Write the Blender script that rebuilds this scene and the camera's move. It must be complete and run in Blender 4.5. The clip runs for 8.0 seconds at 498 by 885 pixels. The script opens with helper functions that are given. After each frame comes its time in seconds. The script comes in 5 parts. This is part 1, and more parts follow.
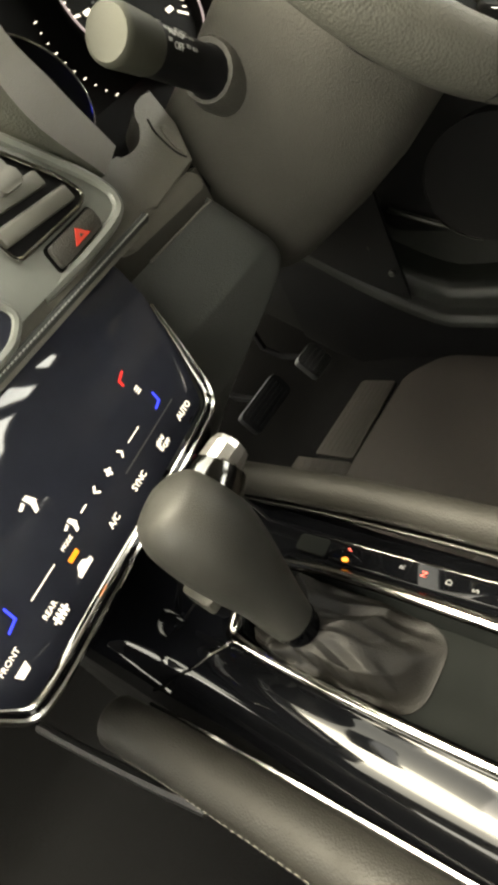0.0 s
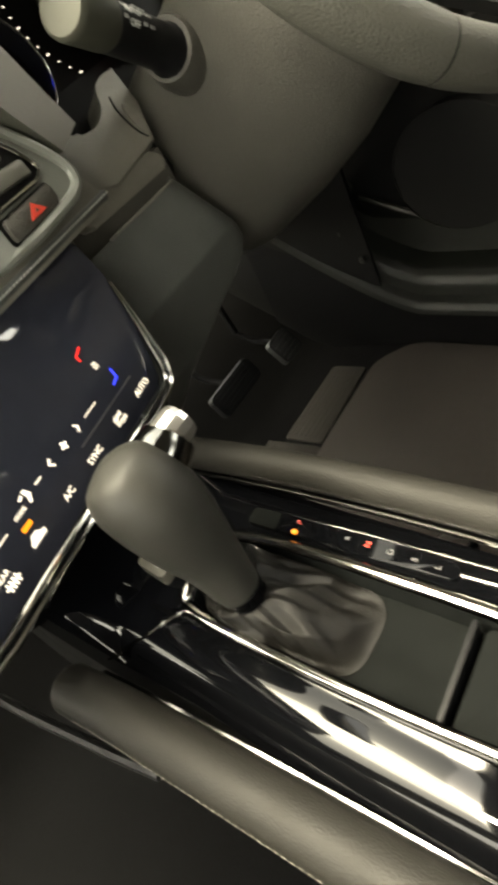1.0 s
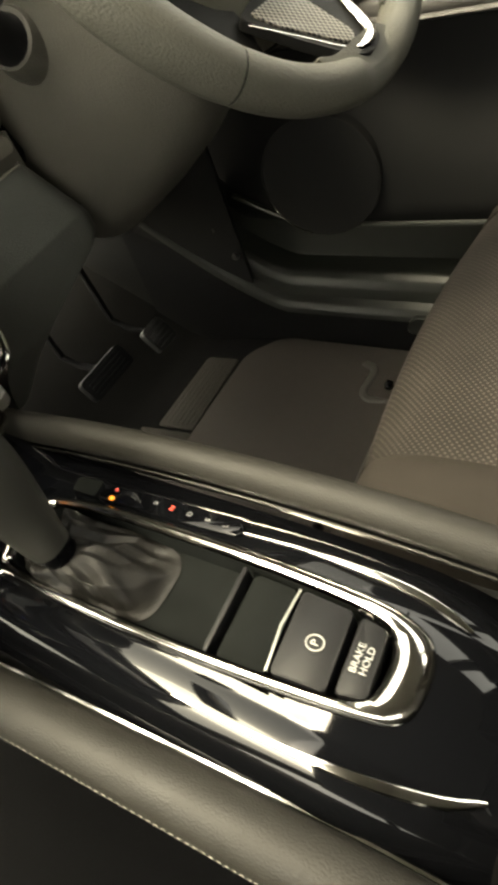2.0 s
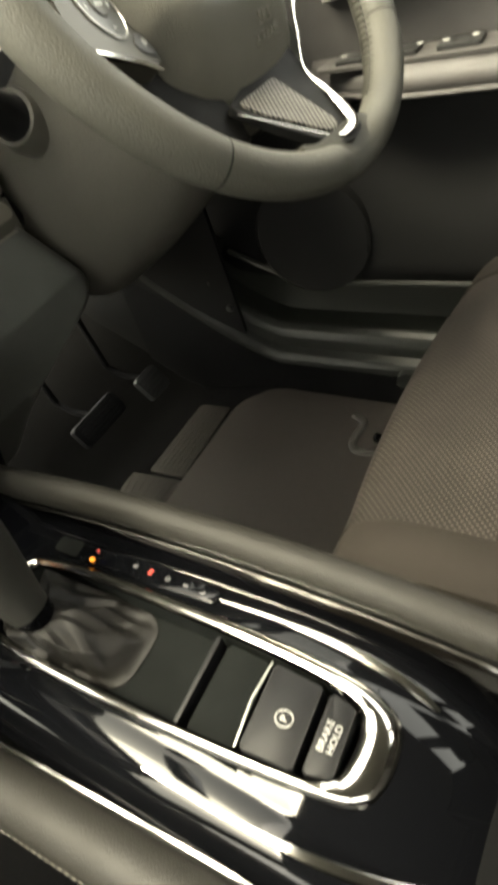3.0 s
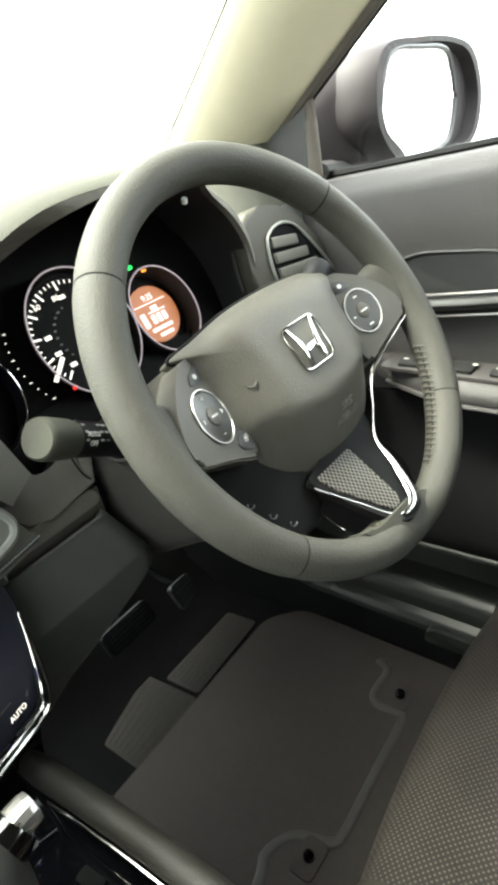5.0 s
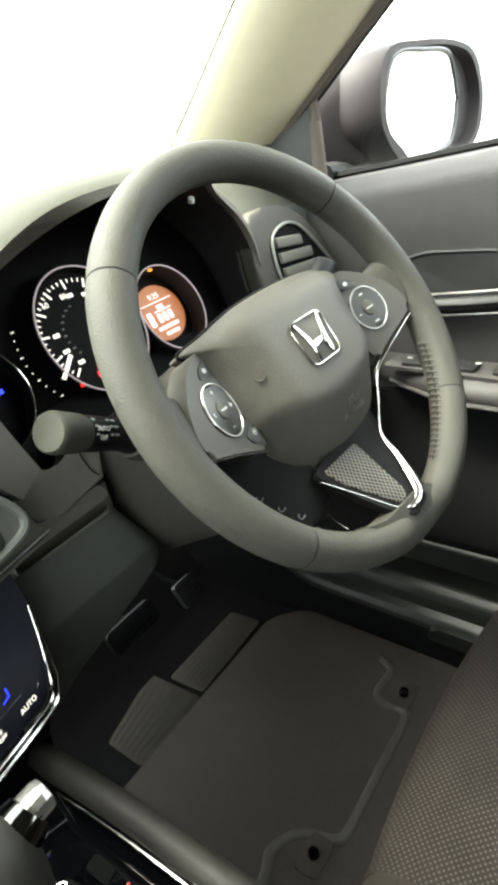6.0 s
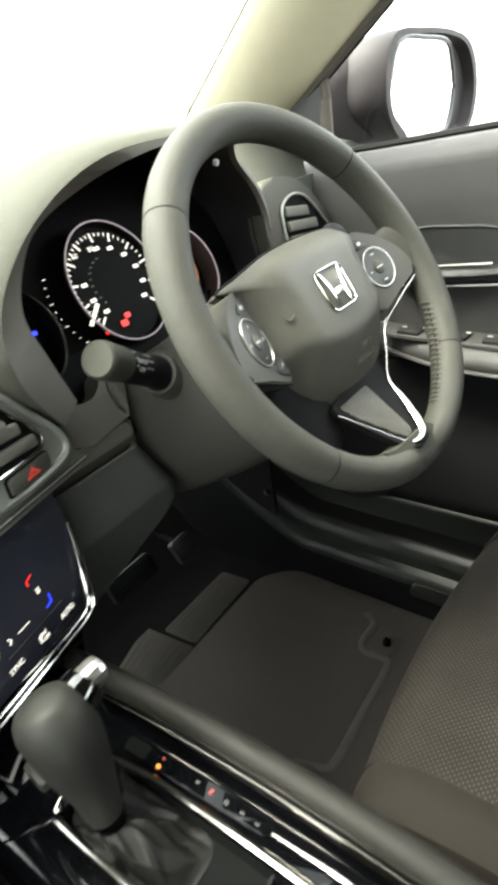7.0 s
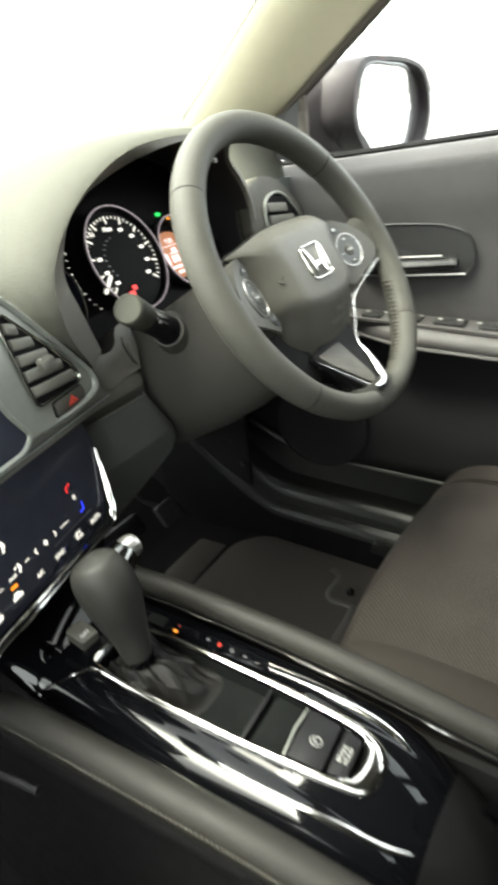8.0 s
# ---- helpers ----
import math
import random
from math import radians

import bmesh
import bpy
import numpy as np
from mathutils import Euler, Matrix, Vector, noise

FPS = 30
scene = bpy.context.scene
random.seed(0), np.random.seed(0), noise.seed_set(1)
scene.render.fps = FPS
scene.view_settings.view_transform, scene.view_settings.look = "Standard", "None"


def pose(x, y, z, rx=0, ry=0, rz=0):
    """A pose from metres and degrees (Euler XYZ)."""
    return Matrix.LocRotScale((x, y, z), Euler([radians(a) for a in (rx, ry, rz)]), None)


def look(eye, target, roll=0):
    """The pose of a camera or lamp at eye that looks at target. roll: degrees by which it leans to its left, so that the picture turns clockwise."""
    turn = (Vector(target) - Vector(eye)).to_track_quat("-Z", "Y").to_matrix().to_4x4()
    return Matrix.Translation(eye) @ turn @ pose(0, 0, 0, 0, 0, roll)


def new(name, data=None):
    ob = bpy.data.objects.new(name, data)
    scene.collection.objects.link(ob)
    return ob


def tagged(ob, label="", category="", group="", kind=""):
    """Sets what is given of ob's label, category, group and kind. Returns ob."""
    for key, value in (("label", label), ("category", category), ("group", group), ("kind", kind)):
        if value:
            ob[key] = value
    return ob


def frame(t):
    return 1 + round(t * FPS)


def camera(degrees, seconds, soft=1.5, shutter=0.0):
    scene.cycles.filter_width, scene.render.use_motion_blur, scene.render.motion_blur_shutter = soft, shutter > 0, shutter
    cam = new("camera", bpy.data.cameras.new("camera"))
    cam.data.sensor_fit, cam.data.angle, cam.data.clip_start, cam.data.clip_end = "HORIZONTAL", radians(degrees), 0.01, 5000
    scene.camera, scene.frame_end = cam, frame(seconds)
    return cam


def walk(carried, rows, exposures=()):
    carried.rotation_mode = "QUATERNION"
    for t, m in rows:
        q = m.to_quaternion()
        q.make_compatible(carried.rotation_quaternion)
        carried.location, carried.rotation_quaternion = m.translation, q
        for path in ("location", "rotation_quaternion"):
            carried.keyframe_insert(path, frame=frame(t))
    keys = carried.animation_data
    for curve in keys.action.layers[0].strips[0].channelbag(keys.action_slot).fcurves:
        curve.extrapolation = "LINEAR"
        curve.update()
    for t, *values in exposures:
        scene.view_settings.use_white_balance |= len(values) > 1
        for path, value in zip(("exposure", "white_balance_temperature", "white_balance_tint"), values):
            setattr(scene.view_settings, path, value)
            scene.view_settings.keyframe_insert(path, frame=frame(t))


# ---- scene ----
cam = camera(45.0, 8.0, soft=4.0, shutter=0.5)
PATH = [
    (0, (-0.068, -0.195, 0.708), (0.736, 1.173, -0.51), -34.6),
    (0.5, (-0.072, -0.198, 0.706), (0.736, 1.164, -0.516), -34.5),
    (1, (-0.069, -0.214, 0.701), (0.742, 1.1, -0.57), -33.4),
    (1.5, (-0.066, -0.249, 0.698), (0.809, 0.927, -0.662), -29.0),
    (2, (-0.068, -0.283, 0.7), (0.889, 0.774, -0.702), -24.9),
    (2.2, (-0.067, -0.286, 0.698), (0.893, 0.749, -0.718), -24.5),
    (3.3, (-0.036, -0.294, 0.743), (1.05, 0.829, -0.506), -20.8),
    (3.5, (-0.011, -0.292, 0.777), (1.085, 0.879, -0.418), -19.1),
    (3.7, (0.002, -0.275, 0.816), (1.138, 0.929, -0.306), -15.5),
    (4, (0.011, -0.266, 0.858), (1.23, 0.97, -0.135), -13.0),
    (4.2, (0.0, -0.269, 0.865), (1.263, 0.963, -0.079), -12.7),
    (5.5, (-0.002, -0.266, 0.866), (1.277, 0.936, -0.092), -11.8),
    (6, (-0.012, -0.267, 0.863), (1.273, 0.943, -0.077), -11.9),
    (6.5, (-0.034, -0.274, 0.86), (1.273, 0.893, -0.105), -9.7),
    (7, (-0.095, -0.272, 0.853), (1.228, 0.862, -0.128), -9.0),
    (7.5, (-0.154, -0.284, 0.845), (1.159, 0.9, -0.091), -8.5),
    (8, (-0.234, -0.326, 0.852), (1.179, 0.71, -0.113), -6.3),
]
EXPOSURES = [(0, 5.36, 8200, 3), (2.2, 5.08, 8600, 2), (3.5, 5.14, 7400, 1), (4.2, 5.12, 6700, 0), (8, 4.9, 6800, 0)]
walk(cam, [(t, look(eye, target, roll)) for t, eye, target, roll in PATH], EXPOSURES)

# ---- light: an overcast white sky round the car ----
world = bpy.data.worlds.new("overcast_sky")
scene.world = world
world.use_nodes = True
wn = world.node_tree.nodes
sky = wn.new("ShaderNodeTexSky")
sky.sky_type, sky.sun_disc = "NISHITA", False
sky.sun_elevation, sky.sun_rotation = radians(62), radians(325)
sky.dust_density, sky.air_density = 4.0, 1.0
hsv = wn.new("ShaderNodeHueSaturation")
hsv.inputs["Saturation"].default_value = 0.25
world.node_tree.links.new(sky.outputs[0], hsv.inputs["Color"])
world.node_tree.links.new(hsv.outputs[0], wn["Background"].inputs["Color"])
wn["Background"].inputs["Strength"].default_value = 0.15
sun = new("sun", bpy.data.lights.new("sun", "SUN"))
sun.data.energy, sun.data.angle, sun.data.color = 0.6, radians(30), (1.0, 0.95, 0.86)
sun.matrix_world = look((-0.98, 1.40, 3.22), (0, 0, 0))


# ---- materials ----
def material(name, color, rough=0.5, metal=0.0, vary=0.25, scale=60.0, bump=0.0, bump_scale=900.0, coat=0.0, stain=3.0,
             kind="noise", spec=0.5, sheen=0.0):
    m = bpy.data.materials.new(name)
    m.use_nodes = True
    n, l = m.node_tree.nodes, m.node_tree.links
    b = n["Principled BSDF"]
    co = n.new("ShaderNodeTexCoord").outputs["Object"]
    fine, large = n.new("ShaderNodeTexNoise"), n.new("ShaderNodeTexNoise")
    fine.inputs["Scale"].default_value, large.inputs["Scale"].default_value = scale, stain
    fine.inputs["Detail"].default_value = large.inputs["Detail"].default_value = 6
    l.new(co, fine.inputs["Vector"]), l.new(co, large.inputs["Vector"])
    both = n.new("ShaderNodeMath")
    both.operation = "ADD"
    l.new(fine.outputs["Fac"], both.inputs[0]), l.new(large.outputs["Fac"], both.inputs[1])
    ramp = n.new("ShaderNodeMapRange")
    ramp.inputs["From Min"].default_value, ramp.inputs["From Max"].default_value = 0.6, 1.4
    ramp.inputs["To Min"].default_value, ramp.inputs["To Max"].default_value = 1 - vary, 1 + vary
    l.new(both.outputs[0], ramp.inputs["Value"])
    mul = n.new("ShaderNodeVectorMath")
    mul.operation = "SCALE"
    mul.inputs[0].default_value = color
    l.new(ramp.outputs[0], mul.inputs["Scale"])
    l.new(mul.outputs[0], b.inputs["Base Color"])
    rr = n.new("ShaderNodeMapRange")
    rr.inputs["From Min"].default_value, rr.inputs["From Max"].default_value = 0.6, 1.4
    rr.inputs["To Min"].default_value, rr.inputs["To Max"].default_value = rough * 0.85, min(1.0, rough * 1.15)
    l.new(both.outputs[0], rr.inputs["Value"]), l.new(rr.outputs[0], b.inputs["Roughness"])
    b.inputs["Metallic"].default_value = metal
    b.inputs["Coat Weight"].default_value = coat
    b.inputs["Coat Roughness"].default_value = 0.03
    b.inputs["Specular IOR Level"].default_value = spec
    b.inputs["Sheen Weight"].default_value = sheen
    if bump:
        t = n.new("ShaderNodeTexVoronoi" if kind == "grain" else "ShaderNodeTexNoise")
        t.inputs["Scale"].default_value = bump_scale
        l.new(co, t.inputs["Vector"])
        k = n.new("ShaderNodeBump")
        k.inputs["Strength"].default_value, k.inputs["Distance"].default_value = bump, 0.0006
        l.new(t.outputs[0], k.inputs["Height"]), l.new(k.outputs[0], b.inputs["Normal"])
    return m


def dotted(name, base, dot, pitch, radius, turn=45, rough=0.85, metal=0.0, depth=0.4):
    """A woven or punched surface with rows of small dots."""
    m = bpy.data.materials.new(name)
    m.use_nodes = True
    n, l = m.node_tree.nodes, m.node_tree.links
    b = n["Principled BSDF"]
    co = n.new("ShaderNodeTexCoord").outputs["Object"]
    mp = n.new("ShaderNodeMapping")
    mp.inputs["Rotation"].default_value = (0, 0, radians(turn))
    mp.inputs["Scale"].default_value = (1 / pitch,) * 3
    l.new(co, mp.inputs["Vector"])
    fr = n.new("ShaderNodeVectorMath")
    fr.operation = "FRACTION"
    l.new(mp.outputs[0], fr.inputs[0])
    flat = n.new("ShaderNodeVectorMath")
    flat.operation = "MULTIPLY"
    flat.inputs[1].default_value = (1, 1, 0)
    l.new(fr.outputs[0], flat.inputs[0])
    ds = n.new("ShaderNodeVectorMath")
    ds.operation = "DISTANCE"
    ds.inputs[1].default_value = (0.5, 0.5, 0)
    l.new(flat.outputs[0], ds.inputs[0])
    rg = n.new("ShaderNodeMapRange")
    rg.inputs["From Min"].default_value, rg.inputs["From Max"].default_value = radius, radius * 0.6
    l.new(ds.outputs["Value"], rg.inputs["Value"])
    no = n.new("ShaderNodeTexNoise")
    no.inputs["Scale"].default_value, no.inputs["Detail"].default_value = 14, 8
    l.new(co, no.inputs["Vector"])
    mixer = n.new("ShaderNodeMix")
    mixer.data_type = "RGBA"
    mixer.inputs[6].default_value, mixer.inputs[7].default_value = (*base, 1), (*dot, 1)
    l.new(rg.outputs[0], mixer.inputs[0])
    vr = n.new("ShaderNodeMapRange")
    vr.inputs["From Min"].default_value, vr.inputs["From Max"].default_value = 0.3, 0.7
    vr.inputs["To Min"].default_value, vr.inputs["To Max"].default_value = 0.75, 1.25
    l.new(no.outputs["Fac"], vr.inputs["Value"])
    mul = n.new("ShaderNodeVectorMath")
    mul.operation = "SCALE"
    l.new(mixer.outputs[2], mul.inputs[0]), l.new(vr.outputs[0], mul.inputs["Scale"])
    l.new(mul.outputs[0], b.inputs["Base Color"])
    b.inputs["Roughness"].default_value, b.inputs["Metallic"].default_value = rough, metal
    b.inputs["Specular IOR Level"].default_value = 0.12
    k = n.new("ShaderNodeBump")
    k.inputs["Strength"].default_value, k.inputs["Distance"].default_value = depth, 0.0008
    l.new(rg.outputs[0], k.inputs["Height"]), l.new(k.outputs[0], b.inputs["Normal"])
    return m


def glowing(name, color, strength):
    m = bpy.data.materials.new(name)
    m.use_nodes = True
    b = m.node_tree.nodes["Principled BSDF"]
    b.inputs["Base Color"].default_value = (*[c * 0.2 for c in color], 1)
    b.inputs["Emission Color"].default_value, b.inputs["Emission Strength"].default_value = (*color, 1), strength
    return m


def clear(name, gloss=0.06, tint=(1, 1, 1)):
    """A thin pane: mostly clear, with a little mirror."""
    m = bpy.data.materials.new(name)
    m.use_nodes = True
    n, l = m.node_tree.nodes, m.node_tree.links
    mixer, tr, gl = n.new("ShaderNodeMixShader"), n.new("ShaderNodeBsdfTransparent"), n.new("ShaderNodeBsdfGlossy")
    tr.inputs[0].default_value = (*tint, 1)
    gl.inputs["Roughness"].default_value = 0.01
    mixer.inputs[0].default_value = gloss
    l.new(tr.outputs[0], mixer.inputs[1]), l.new(gl.outputs[0], mixer.inputs[2])
    l.new(mixer.outputs[0], n["Material Output"].inputs["Surface"])
    return m


SOFT = material("soft_dash_plastic", (0.05168, 0.0544, 0.05032), 0.55, vary=0.15, bump=0.5, bump_scale=900, kind="grain", spec=0.35)
HARD = material("hard_black_plastic", (0.0153, 0.0153, 0.0153), 0.5, vary=0.2, bump=0.25, bump_scale=1600, kind="grain", spec=0.3)
TOP = material("dash_top_plastic", (0.05742, 0.05742, 0.04741), 0.85, vary=0.12, bump=0.6, bump_scale=800, kind="grain", spec=0.1)
LEATHER = material("black_wheel_leather", (0.03698, 0.03584, 0.02975), 0.62, vary=0.2, bump=0.45, bump_scale=700, kind="grain", spec=0.2)
KNOB = material("smooth_knob_leather", (0.01785, 0.01742, 0.0153), 0.52, vary=0.15, bump=0.25, bump_scale=1500, kind="grain", spec=0.2)
FLAP = material("ribbed_mat_flap", (0.0290, 0.0262, 0.0236), 0.75, vary=0.2, scale=150, bump=0.6, bump_scale=1200, spec=0.12)
HUB = material("airbag_cover_vinyl", (0.0545, 0.0515, 0.042), 0.5, vary=0.12, bump=0.5, bump_scale=1100, kind="grain", spec=0.22)
SPOKE = material("satin_grey_spoke_plastic", (0.047, 0.0445, 0.037), 0.5, metal=0.0, vary=0.1, bump=0.05, spec=0.22)
PADFACE = material("dark_satin_pad", (0.024, 0.024, 0.021), 0.35, vary=0.1, spec=0.3)
SHROUD = material("column_plastic", (0.105, 0.0987, 0.084), 0.5, vary=0.12, bump=0.5, bump_scale=900, kind="grain", spec=0.3)
# darker version of SHROUD; on the column its darkness is painted shade
COLUMN = material("dark_grey_and_shaded_plastic", (0.04718, 0.04462, 0.03825), 0.5, vary=0.12, bump=0.5, bump_scale=900, kind="grain", spec=0.25)
PAD = material("grey_padded_leatherette", (0.01023, 0.009557, 0.008007), 0.6, vary=0.15, bump=0.3, bump_scale=900, kind="grain", spec=0.15)
BOOT = material("boot_leather", (0.006, 0.0056, 0.0052), 0.5, vary=0.2, bump=0.3, bump_scale=1100, kind="grain", spec=0.12)
TRAY = material("dark_satin_tray", (0.0055, 0.0060, 0.0058), 0.7, vary=0.2, bump=0.1, spec=0.0)
GLOSS = material("piano_black", (0.0015, 0.0016, 0.002), 0.05, vary=0.1, spec=0.13)
# bluish base colour stands in for window glare on the black glass
PANELGLASS = material("black_glass_with_blue_glare", (0.024, 0.026, 0.036), 0.05, vary=0.1)
CHROME = material("chrome", (0.47, 0.46, 0.43), 0.12, metal=1.0, vary=0.04)
# darkened copy of CHROME: dark reflections are put into the metal's colour
DARKCHROME = material("chrome_darkened_for_reflections", (0.085, 0.085, 0.082), 0.12, metal=1.0, vary=0.04)
SATIN = material("satin_silver", (0.36, 0.35, 0.33), 0.3, metal=0.9, vary=0.06)
BEZEL = material("grey_bezel_plastic", (0.1907, 0.1952, 0.1749), 0.36, metal=0.2, vary=0.1, bump=0.1)
SLAT = material("vent_slat_plastic", (0.112, 0.108, 0.092), 0.5, vary=0.1, spec=0.3)
# for black parts, and for shade painted on lower door and footwell
DARK = material("deep_black_plastic_and_shade", (0.0045, 0.0045, 0.0045), 0.7, vary=0.2, spec=0.08)
CARPET = material("black_carpet", (0.0045, 0.0045, 0.0048), 0.95, vary=0.5, scale=400, bump=1.0, bump_scale=900, sheen=0.0, spec=0.05)
MAT = material("brown_black_floor_mat", (0.0300, 0.0258, 0.0228), 0.75, vary=0.25, scale=120, bump=0.6, bump_scale=1300, spec=0.15)
# paler than MAT: the light caught by the raised edge is in this colour
MATLIP = material("light_catching_mat_lip", (0.03494, 0.03195, 0.02845), 0.55, vary=0.2, spec=0.25)
PILLAR = material("beige_pillar_trim", (0.48, 0.444, 0.324), 0.7, vary=0.05, bump=0.2, bump_scale=1300)
SEATFAB = dotted("dotted_seat_fabric", (0.0085, 0.0070, 0.0060), (0.034, 0.0292, 0.0248), 0.0038, 0.3)
SEATPLAIN = material("plain_seat_fabric", (0.0125, 0.0106, 0.0090), 0.85, vary=0.15, scale=300, bump=0.6, bump_scale=1500, sheen=0.0, spec=0.08)
MESHPLATE = dotted("punched_metal_insert", (0.105, 0.100, 0.088), (0.002, 0.002, 0.002), 0.0031, 0.50, rough=0.5, metal=0.0, depth=0.3)
PAINT = material("dark_grey_car_paint", (0.01188, 0.01023, 0.01056), 0.6, metal=0.0, vary=0.05, coat=0.0, spec=0.1)
MIRROR = material("mirror_glass", (0.92, 0.92, 0.92), 0.01, metal=1.0, vary=0.01)
GLASS = clear("window_glass", 0.05)
# tint added, darker than usual glass, to cut daylight on seat and console
SCREEN = clear("dimmed_windscreen_glass", 0.05, (0.54, 0.55, 0.54))
DOOR = material("door_panel_plastic", (0.04185, 0.03953, 0.03836), 0.55, vary=0.12, bump=0.6, bump_scale=800, kind="grain", spec=0.3)
SEAL = material("brown_grey_rubber", (0.060, 0.052, 0.044), 0.75, vary=0.12, bump=0.2, spec=0.2)
SILL = material("green_grey_sill_plastic", (0.00864, 0.009504, 0.008064), 0.42, vary=0.15, bump=0.2, spec=0.3)
HEAD = material("headliner_cloth", (0.168, 0.162, 0.144), 0.9, vary=0.05, bump=0.5, bump_scale=1800)
CONCRETE = material("grey_concrete", (0.10, 0.10, 0.098), 0.8, vary=0.15, scale=3, stain=0.2)
THREAD = material("pale_stitch_thread", (0.375, 0.375, 0.345), 0.8)
STALKPL = material("stalk_plastic", (0.036, 0.036, 0.028), 0.6, vary=0.1, bump=0.15, spec=0.15)
STALKBLACK = material("satin_black_plastic", (0.006, 0.006, 0.0065), 0.5, vary=0.2, spec=0.08)
WHITE_INK = material("white_print", (0.38, 0.38, 0.36), 0.6)
RED_INK = material("red_print", (0.6, 0.05, 0.03), 0.5)
DIM_INK = material("pale_grey_print", (0.20, 0.20, 0.19), 0.6)
GREY_INK = material("dim_grey_print", (0.08, 0.08, 0.08), 0.6)
ICON = glowing("backlit_white", (1.0, 0.93, 0.88), 0.055)
ICON_RED = glowing("backlit_red", (1.0, 0.03, 0.03), 0.05)
ICON_BLUE = glowing("backlit_blue", (0.02, 0.04, 1.0), 0.09)
ICON_AMBER = glowing("backlit_amber", (1.0, 0.30, 0.02), 0.055)
ICON_GREEN = glowing("backlit_green", (0.02, 0.8, 0.12), 0.05)
RINGLIGHT = glowing("lit_gauge_ring", (0.95, 0.78, 0.88), 0.012)
DISPLAY = glowing("amber_display", (0.75, 0.23, 0.05), 0.016)
DISPLAY_INK = glowing("pink_display_ink", (1.0, 0.72, 0.75), 0.07)


# ---- geometry helpers ----
def V(*a):
    return Vector(a)


class Plane3:
    """A working plane in space: origin, two axes and the normal."""

    def __init__(self, o, e1, e2):
        self.o, self.e1, self.e2 = Vector(o), Vector(e1).normalized(), Vector(e2).normalized()
        self.n = self.e1.cross(self.e2).normalized()

    def __call__(self, u, v, n=0.0):
        return self.o + float(u) * self.e1 + float(v) * self.e2 + float(n) * self.n


def part(name, bm, mat, parent=None, label="", smooth=True):
    me = bpy.data.meshes.new(name)
    bmesh.ops.recalc_face_normals(bm, faces=bm.faces)
    bm.to_mesh(me)
    bm.free()
    if smooth:
        me.polygons.foreach_set("use_smooth", [True] * len(me.polygons))
        me.set_sharp_from_angle(angle=radians(38))
    me.materials.append(mat)
    ob = new(name, me)
    if parent is not None:
        ob.parent = parent
        ob.matrix_parent_inverse = parent.matrix_world.inverted() if parent.type == "EMPTY" else Matrix()
        if parent.type == "EMPTY":
            ob.matrix_parent_inverse = Matrix.Translation(-parent.location)
    if label:
        tagged(ob, label)
    return ob


def thing(name, at, label, category, group="", kind=""):
    ob = new(name)
    ob.empty_display_size = 0.02
    ob.location = at
    return tagged(ob, label, category, group, kind)


def smooth_line(ctrl, steps=6, closed=False):
    """Points along a Catmull-Rom curve through ctrl (tuples or Vectors of any size)."""
    c = [np.array(p, float) for p in ctrl]
    n, out = len(c), []
    for i in range(n if closed else n - 1):
        p1, p2 = c[i], c[(i + 1) % n]
        p0 = c[i - 1] if (i or closed) else 2 * p1 - p2
        p3 = c[(i + 2) % n] if (closed or i + 2 < n) else 2 * p2 - p1
        for s in range(steps):
            t = s / steps
            out.append(0.5 * (2 * p1 + (p2 - p0) * t + (2 * p0 - 5 * p1 + 4 * p2 - p3) * t * t + (3 * p1 - p0 - 3 * p2 + p3) * t ** 3))
    if not closed:
        out.append(c[-1])
    return out


def loft(rings, closed_ring=True, caps=True, closed_path=False, bm=None):
    bm = bm or bmesh.new()
    rows = [[bm.verts.new(Vector(p)) for p in ring] for ring in rings]
    k = len(rows[0])
    pairs = list(zip(rows, rows[1:])) + ([(rows[-1], rows[0])] if closed_path else [])
    for a, b in pairs:
        for i in range(k if closed_ring else k - 1):
            j = (i + 1) % k
            bm.faces.new((a[i], a[j], b[j], b[i]))
    if caps and closed_ring and not closed_path:
        bm.faces.new(rows[0][::-1]), bm.faces.new(rows[-1])
    return bm


def tube(points, radius, seg=10, closed=False, flat=1.0, up=(0, 0, 1), caps=True, bm=None):
    """A round or flattened bar along points; radius may be one number or one per point."""
    pts = [Vector(p) for p in points]
    n = len(pts)
    rad = radius if isinstance(radius, (list, tuple)) else [radius] * n
    rings, up = [], Vector(up)
    for i, p in enumerate(pts):
        a = pts[i - 1] if (i or closed) else pts[0]
        b = pts[(i + 1) % n] if (closed or i + 1 < n) else pts[-1]
        d = (b - a).normalized()
        side = d.cross(up)
        side = side.normalized() if side.length > 1e-4 else d.orthogonal().normalized()
        top = side.cross(d).normalized()
        rings.append([p + rad[i] * (math.cos(q) * side + flat * math.sin(q) * top) for q in (2 * math.pi * s / seg for s in range(seg))])
    return loft(rings, caps=caps, closed_path=closed, bm=bm)


